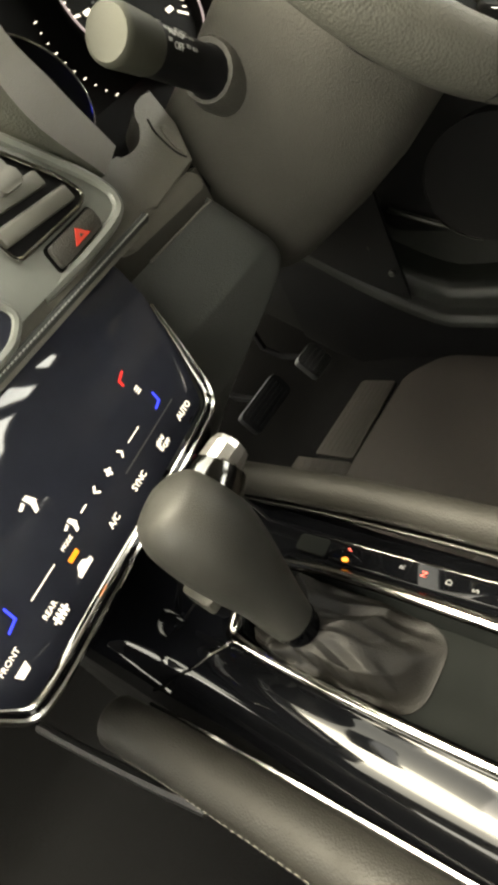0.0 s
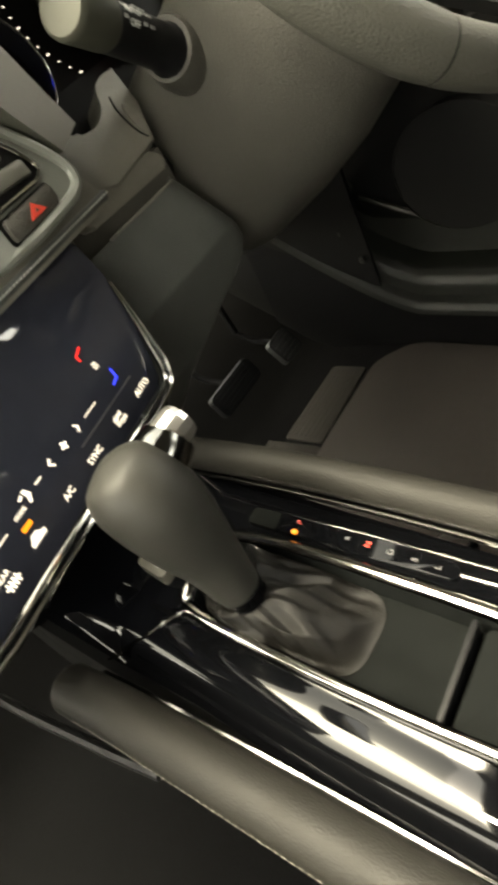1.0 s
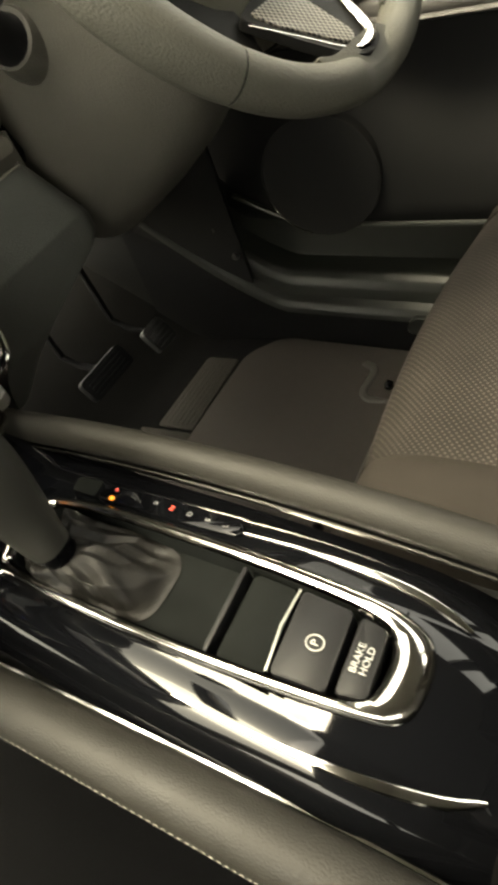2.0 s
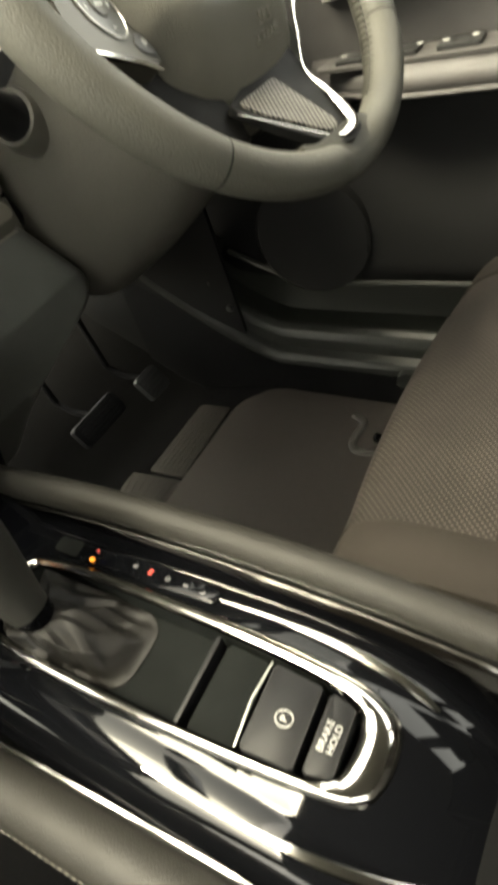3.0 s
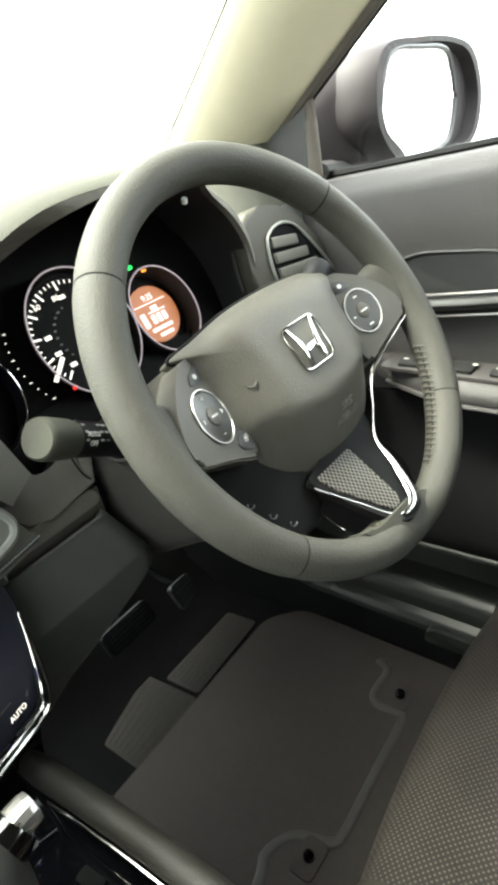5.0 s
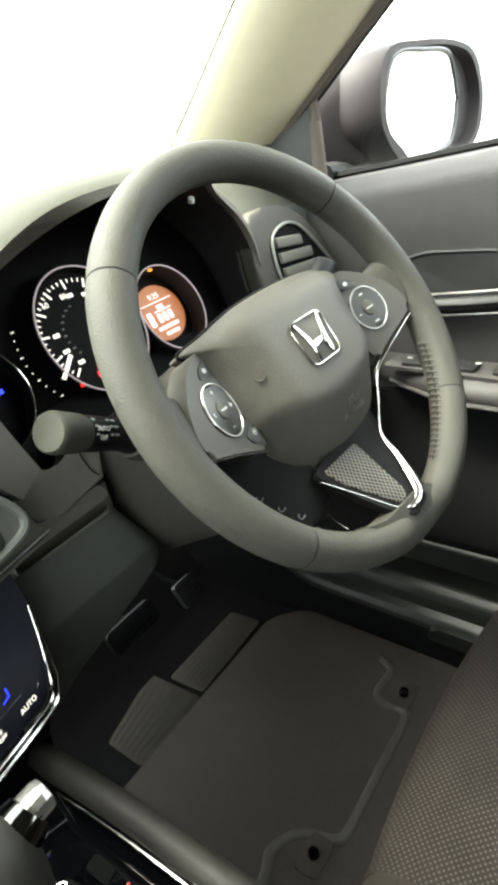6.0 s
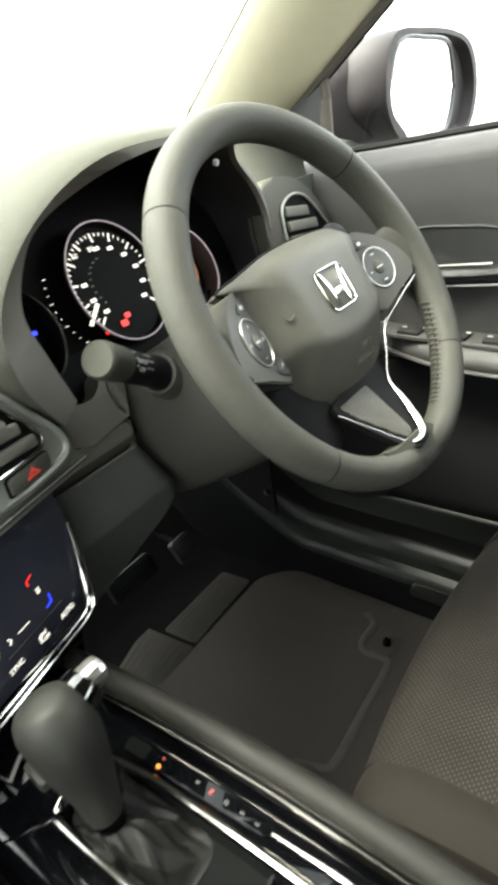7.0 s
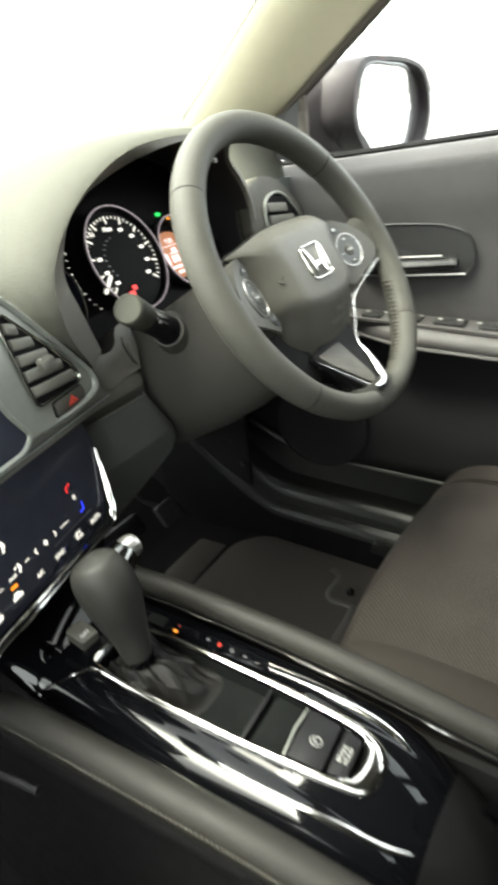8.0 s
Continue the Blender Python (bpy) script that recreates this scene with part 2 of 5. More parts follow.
def slab(outline, plane, lo, hi, bevel=0.0, seg=2, bm=None):
    """A flat plate with rounded edges: outline (u, v) in a plane, from lo to hi along its normal."""
    new_bm = bm is None
    bm = bm or bmesh.new()
    own = bmesh.new()
    low = [own.verts.new(plane(u, v, lo)) for u, v in outline]
    high = [own.verts.new(plane(u, v, hi)) for u, v in outline]
    own.faces.new(low[::-1])
    topf = own.faces.new(high)
    k = len(low)
    for i in range(k):
        own.faces.new((low[i], low[(i + 1) % k], high[(i + 1) % k], high[i]))
    if bevel:
        bmesh.ops.bevel(own, geom=list(topf.edges), offset=bevel, segments=seg, profile=0.5, affect="EDGES", clamp_overlap=True)
    if new_bm:
        bm.free()
        return own
    me = bpy.data.meshes.new("joined")
    own.to_mesh(me)
    own.free()
    bm.from_mesh(me)
    bpy.data.meshes.remove(me)
    return bm


def rounded(points, r=0.01, steps=4):
    """A polygon with its corners cut round."""
    out, n = [], len(points)
    for i, p in enumerate(points):
        p, a, b = np.array(p, float), np.array(points[i - 1], float), np.array(points[(i + 1) % n], float)
        la, lb = np.linalg.norm(a - p), np.linalg.norm(b - p)
        d = min(r, 0.45 * la, 0.45 * lb)
        s, e = p + (a - p) / la * d, p + (b - p) / lb * d
        for k in range(steps + 1):
            t = k / steps
            out.append((1 - t) ** 2 * s + 2 * t * (1 - t) * p + t * t * e)
    return out


def box_poly(u, v, w, h):
    return [(u - w / 2, v - h / 2), (u + w / 2, v - h / 2), (u + w / 2, v + h / 2), (u - w / 2, v + h / 2)]


def oval(u, v, a, b, n=28, turn=0.0):
    c, s = math.cos(radians(turn)), math.sin(radians(turn))
    return [(u + a * math.cos(q) * c - b * math.sin(q) * s, v + a * math.cos(q) * s + b * math.sin(q) * c)
            for q in (2 * math.pi * i / n for i in range(n))]


def sheet(fn, us, vs, thick=None):
    """A surface from a function of two numbers, given as rows; thick gives it a second side."""
    bm = bmesh.new()
    g = [[bm.verts.new(fn(u, v)) for v in vs] for u in us]
    for i in range(len(us) - 1):
        for j in range(len(vs) - 1):
            bm.faces.new((g[i][j], g[i + 1][j], g[i + 1][j + 1], g[i][j + 1]))
    if thick:
        bmesh.ops.recalc_face_normals(bm, faces=bm.faces)
        bmesh.ops.solidify(bm, geom=bm.faces[:], thickness=thick)
    return bm


def span(a, b, n):
    return [a + (b - a) * i / (n - 1) for i in range(n)]


def letters(name, text, plane, u, v, size, mat, parent, n=0.0006, turn=0, thick=0.0002, label=""):
    cu = bpy.data.curves.new(name, "FONT")
    cu.body, cu.size, cu.extrude, cu.align_x, cu.align_y, cu.resolution_u = text, size, thick, "CENTER", "CENTER", 3
    tmp = bpy.data.objects.new(name, cu)
    scene.collection.objects.link(tmp)
    me = bpy.data.meshes.new_from_object(tmp.evaluated_get(bpy.context.evaluated_depsgraph_get()))
    bpy.data.objects.remove(tmp)
    m = Matrix((plane.e1, plane.e2, plane.n)).transposed().to_4x4()
    m.translation = plane(u, v, n)
    me.transform(m @ pose(0, 0, 0, 0, 0, turn))
    me.materials.clear()
    me.materials.append(mat)
    ob = new(name, me)
    ob.parent = parent
    ob.matrix_parent_inverse = Matrix.Translation(-parent.location) if parent.type == "EMPTY" else Matrix()
    if label:
        tagged(ob, label)
    return ob


WHEEL_TILT = radians(32)
# normals point towards the driver
W = Plane3((0.37, 0, 0.70), (1, 0, 0), (0, math.sin(WHEEL_TILT), math.cos(WHEEL_TILT)))
G = Plane3((0.37, 0.288, 0.70), (1, 0, 0), (0, math.sin(radians(25)), math.cos(radians(25))))
H = Plane3((0.0591, 0.1191, 0.5123), (0.95605, 0.28699, -0.06005), (-0.01373, 0.24841, 0.96856))
FLAT = Plane3((0, 0, 0), (1, 0, 0), (0, 1, 0))


# ---- setting: ground, body shell, floor, windows ----
def build_ground():
    bm = sheet(lambda x, y: V(x, y, -0.35), [-400, -40, -8, 0, 8, 40, 400], [-400, -40, -8, 0, 8, 40, 400])
    tagged(part("ground", bm, CONCRETE), "grey concrete ground outside the car", "ground", kind="structure")


def build_shell():
    # floor pan with the rising toe board
    def floor(x, y):
        z = 0.0
        if y > 0.49:
            z = (y - 0.49) * 1.05
        return V(x, y, z - 0.022)
    tagged(part("floor", sheet(floor, span(-0.80, 0.80, 9), span(-1.6, 0.72, 47), 0.02), CARPET),
           "black carpet on the car floor and toe board", "floor", kind="structure")
    # bulkhead in front of the feet, up to the windscreen
    tagged(part("wall_front", sheet(lambda x, z: V(x, 0.66 + 0.1 * z, z), span(-0.8, 0.8, 5), span(0.3, 0.80, 5), 0.02), CARPET),
           "dark bulkhead in front of the footwell", "wall", kind="structure")
    # unseen rear closing wall; its window is filled to keep light out
    bm = bmesh.new()
    for poly in ([(-0.85, -0.1), (0.85, -0.1), (0.85, 0.92), (-0.85, 0.92)], [(-0.85, 1.08), (0.85, 1.08), (0.85, 1.22), (-0.85, 1.22)],
                 [(-0.85, 0.924), (-0.60, 0.924), (-0.55, 1.076), (-0.85, 1.076)], [(0.60, 0.924), (0.85, 0.924), (0.85, 1.076), (0.55, 1.076)]):
        slab(poly, Plane3((0, -1.65, 0), (1, 0, 0), (0, 0, 1)), -0.02, 0.02, bm=bm)
    # opaque filling added in the window opening, blocks light from behind
    slab([(-0.58, 0.926), (0.58, 0.926), (0.53, 1.074), (-0.53, 1.074)], Plane3((0, -1.65, 0), (1, 0, 0), (0, 0, 1)), -0.004, 0.004, bm=bm)
    tagged(part("wall_rear", bm, DOOR), "unseen rear end of the cabin, window filled to block light", "wall", kind="structure")
    # roof lining
    def roof(x, y):
        return V(x, y, 1.19 - 0.10 * (x / 0.75) ** 2 - 0.06 * max(0.0, y + 0.2) ** 2)
    tagged(part("ceiling", sheet(roof, span(-0.74, 0.74, 13), span(-1.68, 0.02, 12), 0.03), HEAD),
           "pale cloth roof lining", "ceiling", kind="structure")


def build_windscreen():
    def glass(s, t):
        e = pillar_line(t, 0.0)
        return V(s * e.x, e.y + (0.36 - 0.30 * t) * (1 - s * s), e.z + (0.01 + 0.05 * t) * (1 - s * s))
    root = thing("window_1", (0, 0.8, 0.8), "raked windscreen over the dashboard, tinted to dim the daylight", "window", kind="structure")
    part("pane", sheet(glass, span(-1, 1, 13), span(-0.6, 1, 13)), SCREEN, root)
    edge = [glass(1, t) + V(-0.004, -0.001, 0.001) for t in span(0, 1, 12)]
    part("seal", tube(edge, 0.0016, 6), DARK, root, "thin black glass seal")
    edge = [glass(-1, t) + V(0.004, -0.003, 0.0) for t in span(0, 1, 12)]
    part("seal", tube(edge, 0.004, 6), DARK, root, "thin black glass seal")


def build_inner_mirror():
    root = thing("inside_mirror", (0.0, 0.19, 1.07), "black inside mirror hanging from the windscreen", "mirror")
    f = Plane3((0.0, 0.165, 1.045), (1, 0.12, 0), (0, -0.20, 1))
    shape = rounded([(-0.125, -0.030), (0.125, -0.030), (0.132, 0.020), (0.105, 0.036), (-0.105, 0.036), (-0.132, 0.020)], 0.018, 5)
    part("housing", slab(shape, f, -0.028, 0.004, 0.006, 3), HARD, root)
    part("mirror_glass", slab([(u * 0.94, v * 0.9) for u, v in shape], f, 0.003, 0.0055), MIRROR, root, "mirror glass")
    part("stem", tube([f(0, 0.01, -0.02), f(0, 0.05, -0.035), V(0.0, 0.215, 1.125)], [0.016, 0.012, 0.02], 12), HARD, root, "black stem")


def pillar_line(t, side):
    """Points of the pillar trim: side 0 next to the windscreen, 1 next to the door window."""
    a = V(0.690, 0.490, 0.780) * (1 - t) + V(0.585, 0.015, 1.120) * t
    b = V(0.765, 0.360, 0.780) * (1 - t) + V(0.700, -0.090, 1.080) * t
    m = a * (1 - side) + b * side
    bulge = 0.024 * math.sin(math.pi * side) ** 0.8
    return m + V(-0.75, -0.45, 0.1).normalized() * bulge


def build_pillar():
    root = thing("front_pillar", (0.69, 0.45, 0.78), "beige plastic trim on the windscreen pillar", "pillar", kind="structure")
    part("trim", sheet(lambda t, s: pillar_line(t, s), span(-0.1, 1, 16), span(0, 1, 14), 0.006), PILLAR, root)
    line = [pillar_line(t, 1.0) + V(0.004, -0.010, 0) for t in span(-0.05, 1, 14)]
    part("door_seal", tube(line, 0.009, 8), SEAL, root, "brown-grey rubber door seal")
    line = [pillar_line(t, 1.0) + V(0.017, -0.016, 0) for t in span(-0.02, 1, 14)]
    part("window_frame", tube(line, 0.0045, 8), DARK, root, "black window frame")
    # the same on the passenger's side, which only closes the cabin
    root = thing("front_pillar", (-0.69, 0.45, 0.78), "beige plastic trim on the windscreen pillar", "pillar", kind="structure")
    def other(t, s):
        p = pillar_line(t, s)
        return V(-p.x, p.y, p.z)
    part("trim", sheet(other, span(-0.1, 1, 10), span(0, 1, 8), 0.006), PILLAR, root)


def build_passenger_side():
    bm = bmesh.new()
    side = Plane3((-0.79, 0, 0), (0, 1, 0), (0, 0, 1))
    for poly in ([(-1.6, -0.05), (-0.70, -0.05), (-0.72, 0.80), (-1.6, 0.80)], [(0.40, -0.05), (0.9, -0.05), (0.9, 0.5), (0.40, 0.78)], [(-0.696, -0.05), (0.396, -0.05), (0.396, 0.72), (-0.696, 0.74)], [(-1.6, 1.06), (0.0, 1.06), (-0.05, 1.14), (-1.6, 1.14)],
                 [(-0.75, 0.80), (-0.62, 0.80), (-0.64, 1.06), (-0.75, 1.06)]):
        slab(poly, side, -0.02, 0.02, bm=bm)
    tagged(part("wall_west", bm, DOOR), "dark passenger side of the cabin with its window openings", "wall", kind="structure")


def build_door():
    """The driver's door, closed."""
    root = thing("door_1", (0.78, -0.1, 0.2), "closed dark plastic car door with chrome handle and armrest", "door", kind="structure")
    def skin(y, s):
        # s runs from the belt down to the bottom edge
        prof = [(0.800, 0.775), (0.772, 0.772), (0.757, 0.750), (0.757, 0.70), (0.765, 0.64), (0.768, 0.55), (0.770, 0.46), (0.762, 0.38),
                (0.730, 0.30), (0.715, 0.24), (0.722, 0.215), (0.760, 0.205)]
        k = min(int(s), len(prof) - 2)
        f = s - k
        x = prof[k][0] * (1 - f) + prof[k + 1][0] * f
        z = prof[k][1] * (1 - f) + prof[k + 1][1] * f
        z += (-0.075) * (y - 0.05) * (1 if z > 0.5 else max(0, (z - 0.2) / 0.3))
        if z > 0.2:
            x += 0.22 * max(0.0, y - 0.17) ** 1.2
        return V(x, y, z)
    part("door_skin", sheet(skin, span(0.45, -0.95, 40), span(0, 6.0, 26), 0.01), DOOR, root, "dark grey upper door trim")
    # lower half of the same skin, its shade painted in near black
    part("lower_door_trim", sheet(skin, span(0.45, -0.95, 40), span(6.0, 10.99, 22), 0.01), DARK, root, "lower door trim, near black for shade")
    part("outer_skin", slab([(-0.85, -0.06), (1.66, -0.06), (1.66, 0.70), (-0.85, 0.70)], Plane3((0.84, 0, 0), (0, -1, 0), (0, 0, 1)), -0.01, 0.01), DARK, root, "dark inner side of the body")
    # window rubber at the belt
    part("belt_seal", tube([skin(y, 0.6) + V(0.012, 0, 0.004) for y in span(0.36, -0.95, 20)], 0.006, 6), DARK, root, "black rubber belt seal")
    d = Plane3((0.762, 0, 0), (0, -1, 0.075), (0, 0.075, 1))
    # recess of the inner handle
    rim = rounded([(-0.085, 0.585), (0.10, 0.578), (0.125, 0.60), (0.115, 0.645), (0.07, 0.662), (-0.03, 0.668), (-0.07, 0.655)], 0.03, 6)
    part("handle_recess", slab(rim, d, -0.004, 0.0025, 0.002), HARD, root, "black recess of the inner handle")
    loop = [d(u, v, 0.003) for u, v in rim]
    part("recess_rim", tube(loop, 0.0022, 6, closed=True), HARD, root)
    bar = part("handle", tube(smooth_line([d(-0.062, 0.598, 0.006), d(-0.03, 0.603, 0.018), d(0.03, 0.603, 0.020), d(0.095, 0.602, 0.010)], 6), 0.011, 10, flat=0.8), HARD, root,
               "black door handle with chrome edges")
    part("chrome_edge", tube([d(-0.058, 0.614, 0.012), d(0.0, 0.617, 0.026), d(0.075, 0.616, 0.020)], 0.0019, 8), SATIN, bar)
    part("chrome_edge", tube([d(-0.075, 0.587, 0.010), d(0.0, 0.587, 0.022), d(0.108, 0.584, 0.010)], 0.0019, 8), SATIN, bar)
    # armrest with the window switches
    def arm(y, q):
        a = q * math.pi
        w = 0.075 * min(1.0, max(0.08, (0.16 - y) / 0.14) ** 0.6)
        return V(0.775 - w * abs(math.sin(a)) ** 0.5, y, 0.487 + 0.024 * math.cos(a) + 0.10 * (0.0 - y) * -0.25)
    part("armrest", sheet(arm, span(0.155, -0.60, 26), span(0, 1, 15), 0.004), DOOR, root, "grey-brown padded armrest")
    part("armrest_trim", tube([arm(y, 0.55) + V(-0.001, 0, -0.006) for y in span(0.13, -0.55, 20)], 0.0045, 8, flat=0.7), DOOR, root, "brown-grey edge strip")
    top = Plane3((0.737, 0.0, 0.5125), (0, -1, -0.02), (1, 0, 0.06))
    pl = part("switch_panel", slab(rounded([(-0.13, -0.018), (0.20, -0.026), (0.21, 0.024), (-0.12, 0.02)], 0.01), top, -0.004, 0.001, 0.001), DOOR, root,
              "black window switch panel")
    for u, w in ((-0.085, 0.035), (-0.015, 0.035), (0.05, 0.05), (0.12, 0.04)):
        part("window_switch", slab(rounded(box_poly(u, 0.0, w, 0.028), 0.004), top, 0.001, 0.006, 0.0015), HARD, pl)
    for i in range(8):
        part("switch_mark", slab(box_poly(-0.095 + 0.032 * i, 0.002 + 0.004 * (i % 2), 0.007, 0.004), top, 0.006, 0.0066), WHITE_INK, pl, "small white switch symbol", smooth=False)
    # lower pocket, speaker and bottom edge
    sp = Plane3((0.710, 0.183, 0.292), (0, -1, 0), (0.14, 0, 1))
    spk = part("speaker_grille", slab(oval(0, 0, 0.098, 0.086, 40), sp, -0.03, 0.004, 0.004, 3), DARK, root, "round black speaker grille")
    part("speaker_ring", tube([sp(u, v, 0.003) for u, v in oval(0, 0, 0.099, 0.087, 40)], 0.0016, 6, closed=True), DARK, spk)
    # highlight on the speaker's rim, modelled as a chrome sliver
    part("highlight_arc", tube([sp(u, v, 0.0042) for u, v in oval(0, 0, 0.099, 0.087, 80)[46:58]], 0.0018, 6), CHROME, spk, "short chrome arc standing in for a highlight")
    part("bottom_edge", tube(smooth_line([V(0.72, 0.36, 0.262), V(0.705, 0.25, 0.228), V(0.703, 0.15, 0.218), V(0.703, 0.0, 0.219), V(0.705, -0.25, 0.222), V(0.705, -0.8, 0.226)], 8), 0.0045, 8),
         SILL, root, "grey lower edge of the door trim")
    # window glass
    ob = part("pane", sheet(lambda y, t: V(0.80 - 0.10 * t, y, 0.76 + 0.32 * t), span(0.36, -0.7, 4), span(0, 1, 4)), GLASS, root, "clear side window glass")
    ob.visible_shadow = False
    # upper frame and rear part of that side
    bm = bmesh.new()
    for poly in ([(0.70, 0.79), (0.80, 0.79), (0.78, 1.12), (0.66, 1.12)], [(0.955, 0.0), (1.66, 0.0), (1.66, 0.80), (0.955, 0.80)], [(0.785, 1.08), (1.66, 1.06), (1.66, 1.13), (0.785, 1.13)], [(1.5, 0.804), (1.66, 0.804), (1.66, 1.056), (1.5, 1.056)]):
        slab(poly, Plane3((0.76, 0, 0), (0, -1, 0), (0, 0, 1)), -0.02, 0.02, bm=bm)
    tagged(part("wall_east", bm, DOOR), "trim of the rear side of the cabin", "wall", kind="structure")
    # sail panel with its upright
    s = Plane3((0.752, 0, 0), (0, -1, 0), (0, 0, 1))
    root2 = thing("sail_panel", (0.755, 0.25, 0.78), "black triangular corner panel below the pillar", "panel", kind="structure")
    part("panel_skin", slab(rounded([(-0.345, 0.775), (-0.214, 0.768), (-0.214, 0.884), (-0.220, 0.888)], 0.004), s, -0.012, 0.004, 0.003), HARD, root2)
    part("upright", tube([V(0.752, 0.214, 0.905), V(0.752, 0.215, 0.84), V(0.749, 0.215, 0.772)], [0.0065, 0.0085, 0.0100], 10, flat=0.9), SEAL, root2, "grey-brown upright strip")


def build_sill():
    root = thing("sill_trim", (0.70, 0.1, 0.1), "green-grey plastic sill plate beside the floor mat", "sill", kind="structure")
    def swept(prof):
        def at(y, s):
            k = min(int(s), len(prof) - 2)
            f = s - k
            x, z = (prof[k][i] * (1 - f) + prof[k + 1][i] * f for i in (0, 1))
            rise = max(0.0, y - 0.285)
            return V(x - 0.30 * rise ** 1.4, y, z + 1.6 * min(rise, 0.3) ** 1.4 * min(1.0, z / 0.06))
        return at
    plate = [(0.677, 0.058), (0.679, 0.066), (0.684, 0.0735), (0.691, 0.0765), (0.698, 0.080), (0.701, 0.100), (0.706, 0.1115), (0.715, 0.1175), (0.76, 0.121), (0.765, 0.20)]
    part("sill_plate", sheet(swept(plate), span(0.56, -0.9, 60), span(0, 8.99, 45), 0.005), SILL, root)
    part("sill_carpet", sheet(swept([(0.668, 0.0), (0.680, 0.062)]), span(0.56, -0.9, 40), span(0, 1, 5), 0.004), CARPET, root, "black carpet below the sill plate")
    cover = rounded([(-0.062, 0.040), (0.60, 0.040), (0.60, 0.072), (-0.052, 0.072)], 0.010)
    part("seat_rail_cover", slab(cover, Plane3((0.676, 0, 0), (0, -1, 0), (0, 0, 1)), -0.006, 0.010, 0.005, 3), SILL, root, "grey-green cover at the end of the sill")
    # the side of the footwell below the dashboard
    # footwell shade is put into this panel's near-black colour
    part("kick_panel", sheet(lambda y, z: V(0.70 - 0.25 * max(0, y - 0.3), y, z), span(0.35, 0.75, 8), span(0.0, 0.40, 8), 0.01), DARK, root, "kick panel, near black for footwell shade")
    bm = bmesh.new()
    for y, z in ((0.388, 0.228), (0.36, 0.175)):
        slab(oval(-y, z, 0.006, 0.006, 12), Plane3((0.672, 0, 0), (0, -1, 0), (0, 0, 1)), -0.01, 0.004, 0.002, bm=bm)
    part("trim_clip", bm, SILL, root, "small trim fastener")


def build_side_mirror():
    root = thing("side_mirror", (0.83, 0.22, 0.76), "grey door mirror outside the driver's window", "door mirror")
    f = Plane3((0, 0.17, 0), (1, 0, 0), (0, 0, 1))
    out = smooth_line([(0.868, 0.905), (0.99, 0.914), (1.12, 0.908), (1.205, 0.885), (1.245, 0.82), (1.215, 0.755), (1.12, 0.735), (0.95, 0.742), (0.875, 0.775), (0.838, 0.83)], 6, closed=True)
    cx, cz = 1.03, 0.825
    rings = []
    for d, sc in ((0.0, 0.90), (0.0, 0.985), (0.006, 1.0), (0.03, 1.0), (0.07, 0.93), (0.11, 0.74), (0.13, 0.40)):
        rings.append([V(cx + (p[0] - cx) * sc - 0.35 * d, 0.165 + d, cz + (p[1] - cz) * sc) for p in out])
    # hollow front, so that the glass sits inside the shell
    rings.insert(0, [V(cx + (p[0] - cx) * 0.88, 0.185, cz + (p[1] - cz) * 0.86) for p in out])
    part("housing", loft(rings), PAINT, root)
    gl = smooth_line([(0.892, 0.896), (1.00, 0.900), (1.085, 0.893), (1.112, 0.865), (1.122, 0.82), (1.10, 0.772), (1.06, 0.758), (0.945, 0.752), (0.905, 0.775), (0.855, 0.82)], 4, closed=True)
    part("mirror_glass", slab(gl, f, -0.004, 0.002), MIRROR, root, "bright mirror glass")
    part("glass_rim", tube([f(u, v, 0.002) for u, v in gl], 0.004, 6, closed=True), HARD, root)
    # wide arm that joins the shell to the door's corner
    arm = []
    for x, y0, y1, zl, zh in ((0.796, 0.285, 0.300, 0.790, 0.835), (0.806, 0.255, 0.305, 0.774, 0.868), (0.822, 0.226, 0.305, 0.770, 0.888), (0.85, 0.205, 0.300, 0.768, 0.899), (0.90, 0.190, 0.295, 0.762, 0.908), (1.00, 0.182, 0.29, 0.757, 0.914)):
        arm.append([V(x, y, z) for y, z in rounded([(y0, zl), (y1, zl), (y1, zh), (y0 + 0.018, zh), (y0, zh - 0.022)], 0.014)])
    part("arm", loft(arm), PAINT, root)
    part("arm_panel", slab(rounded([(0.80, 0.790), (0.845, 0.792), (0.835, 0.872), (0.806, 0.862)], 0.008), Plane3((0.0, 0.226, 0), (1, -0.25, 0), (0, 0, 1)), 0.190, 0.2005, 0.003), HARD, root, "black inset on the mirror arm")
    part("base", tube([V(0.79, 0.24, 0.772), V(0.86, 0.235, 0.768), V(0.95, 0.225, 0.757)], 0.022, 10, flat=0.6), HARD, root, "black mirror foot")


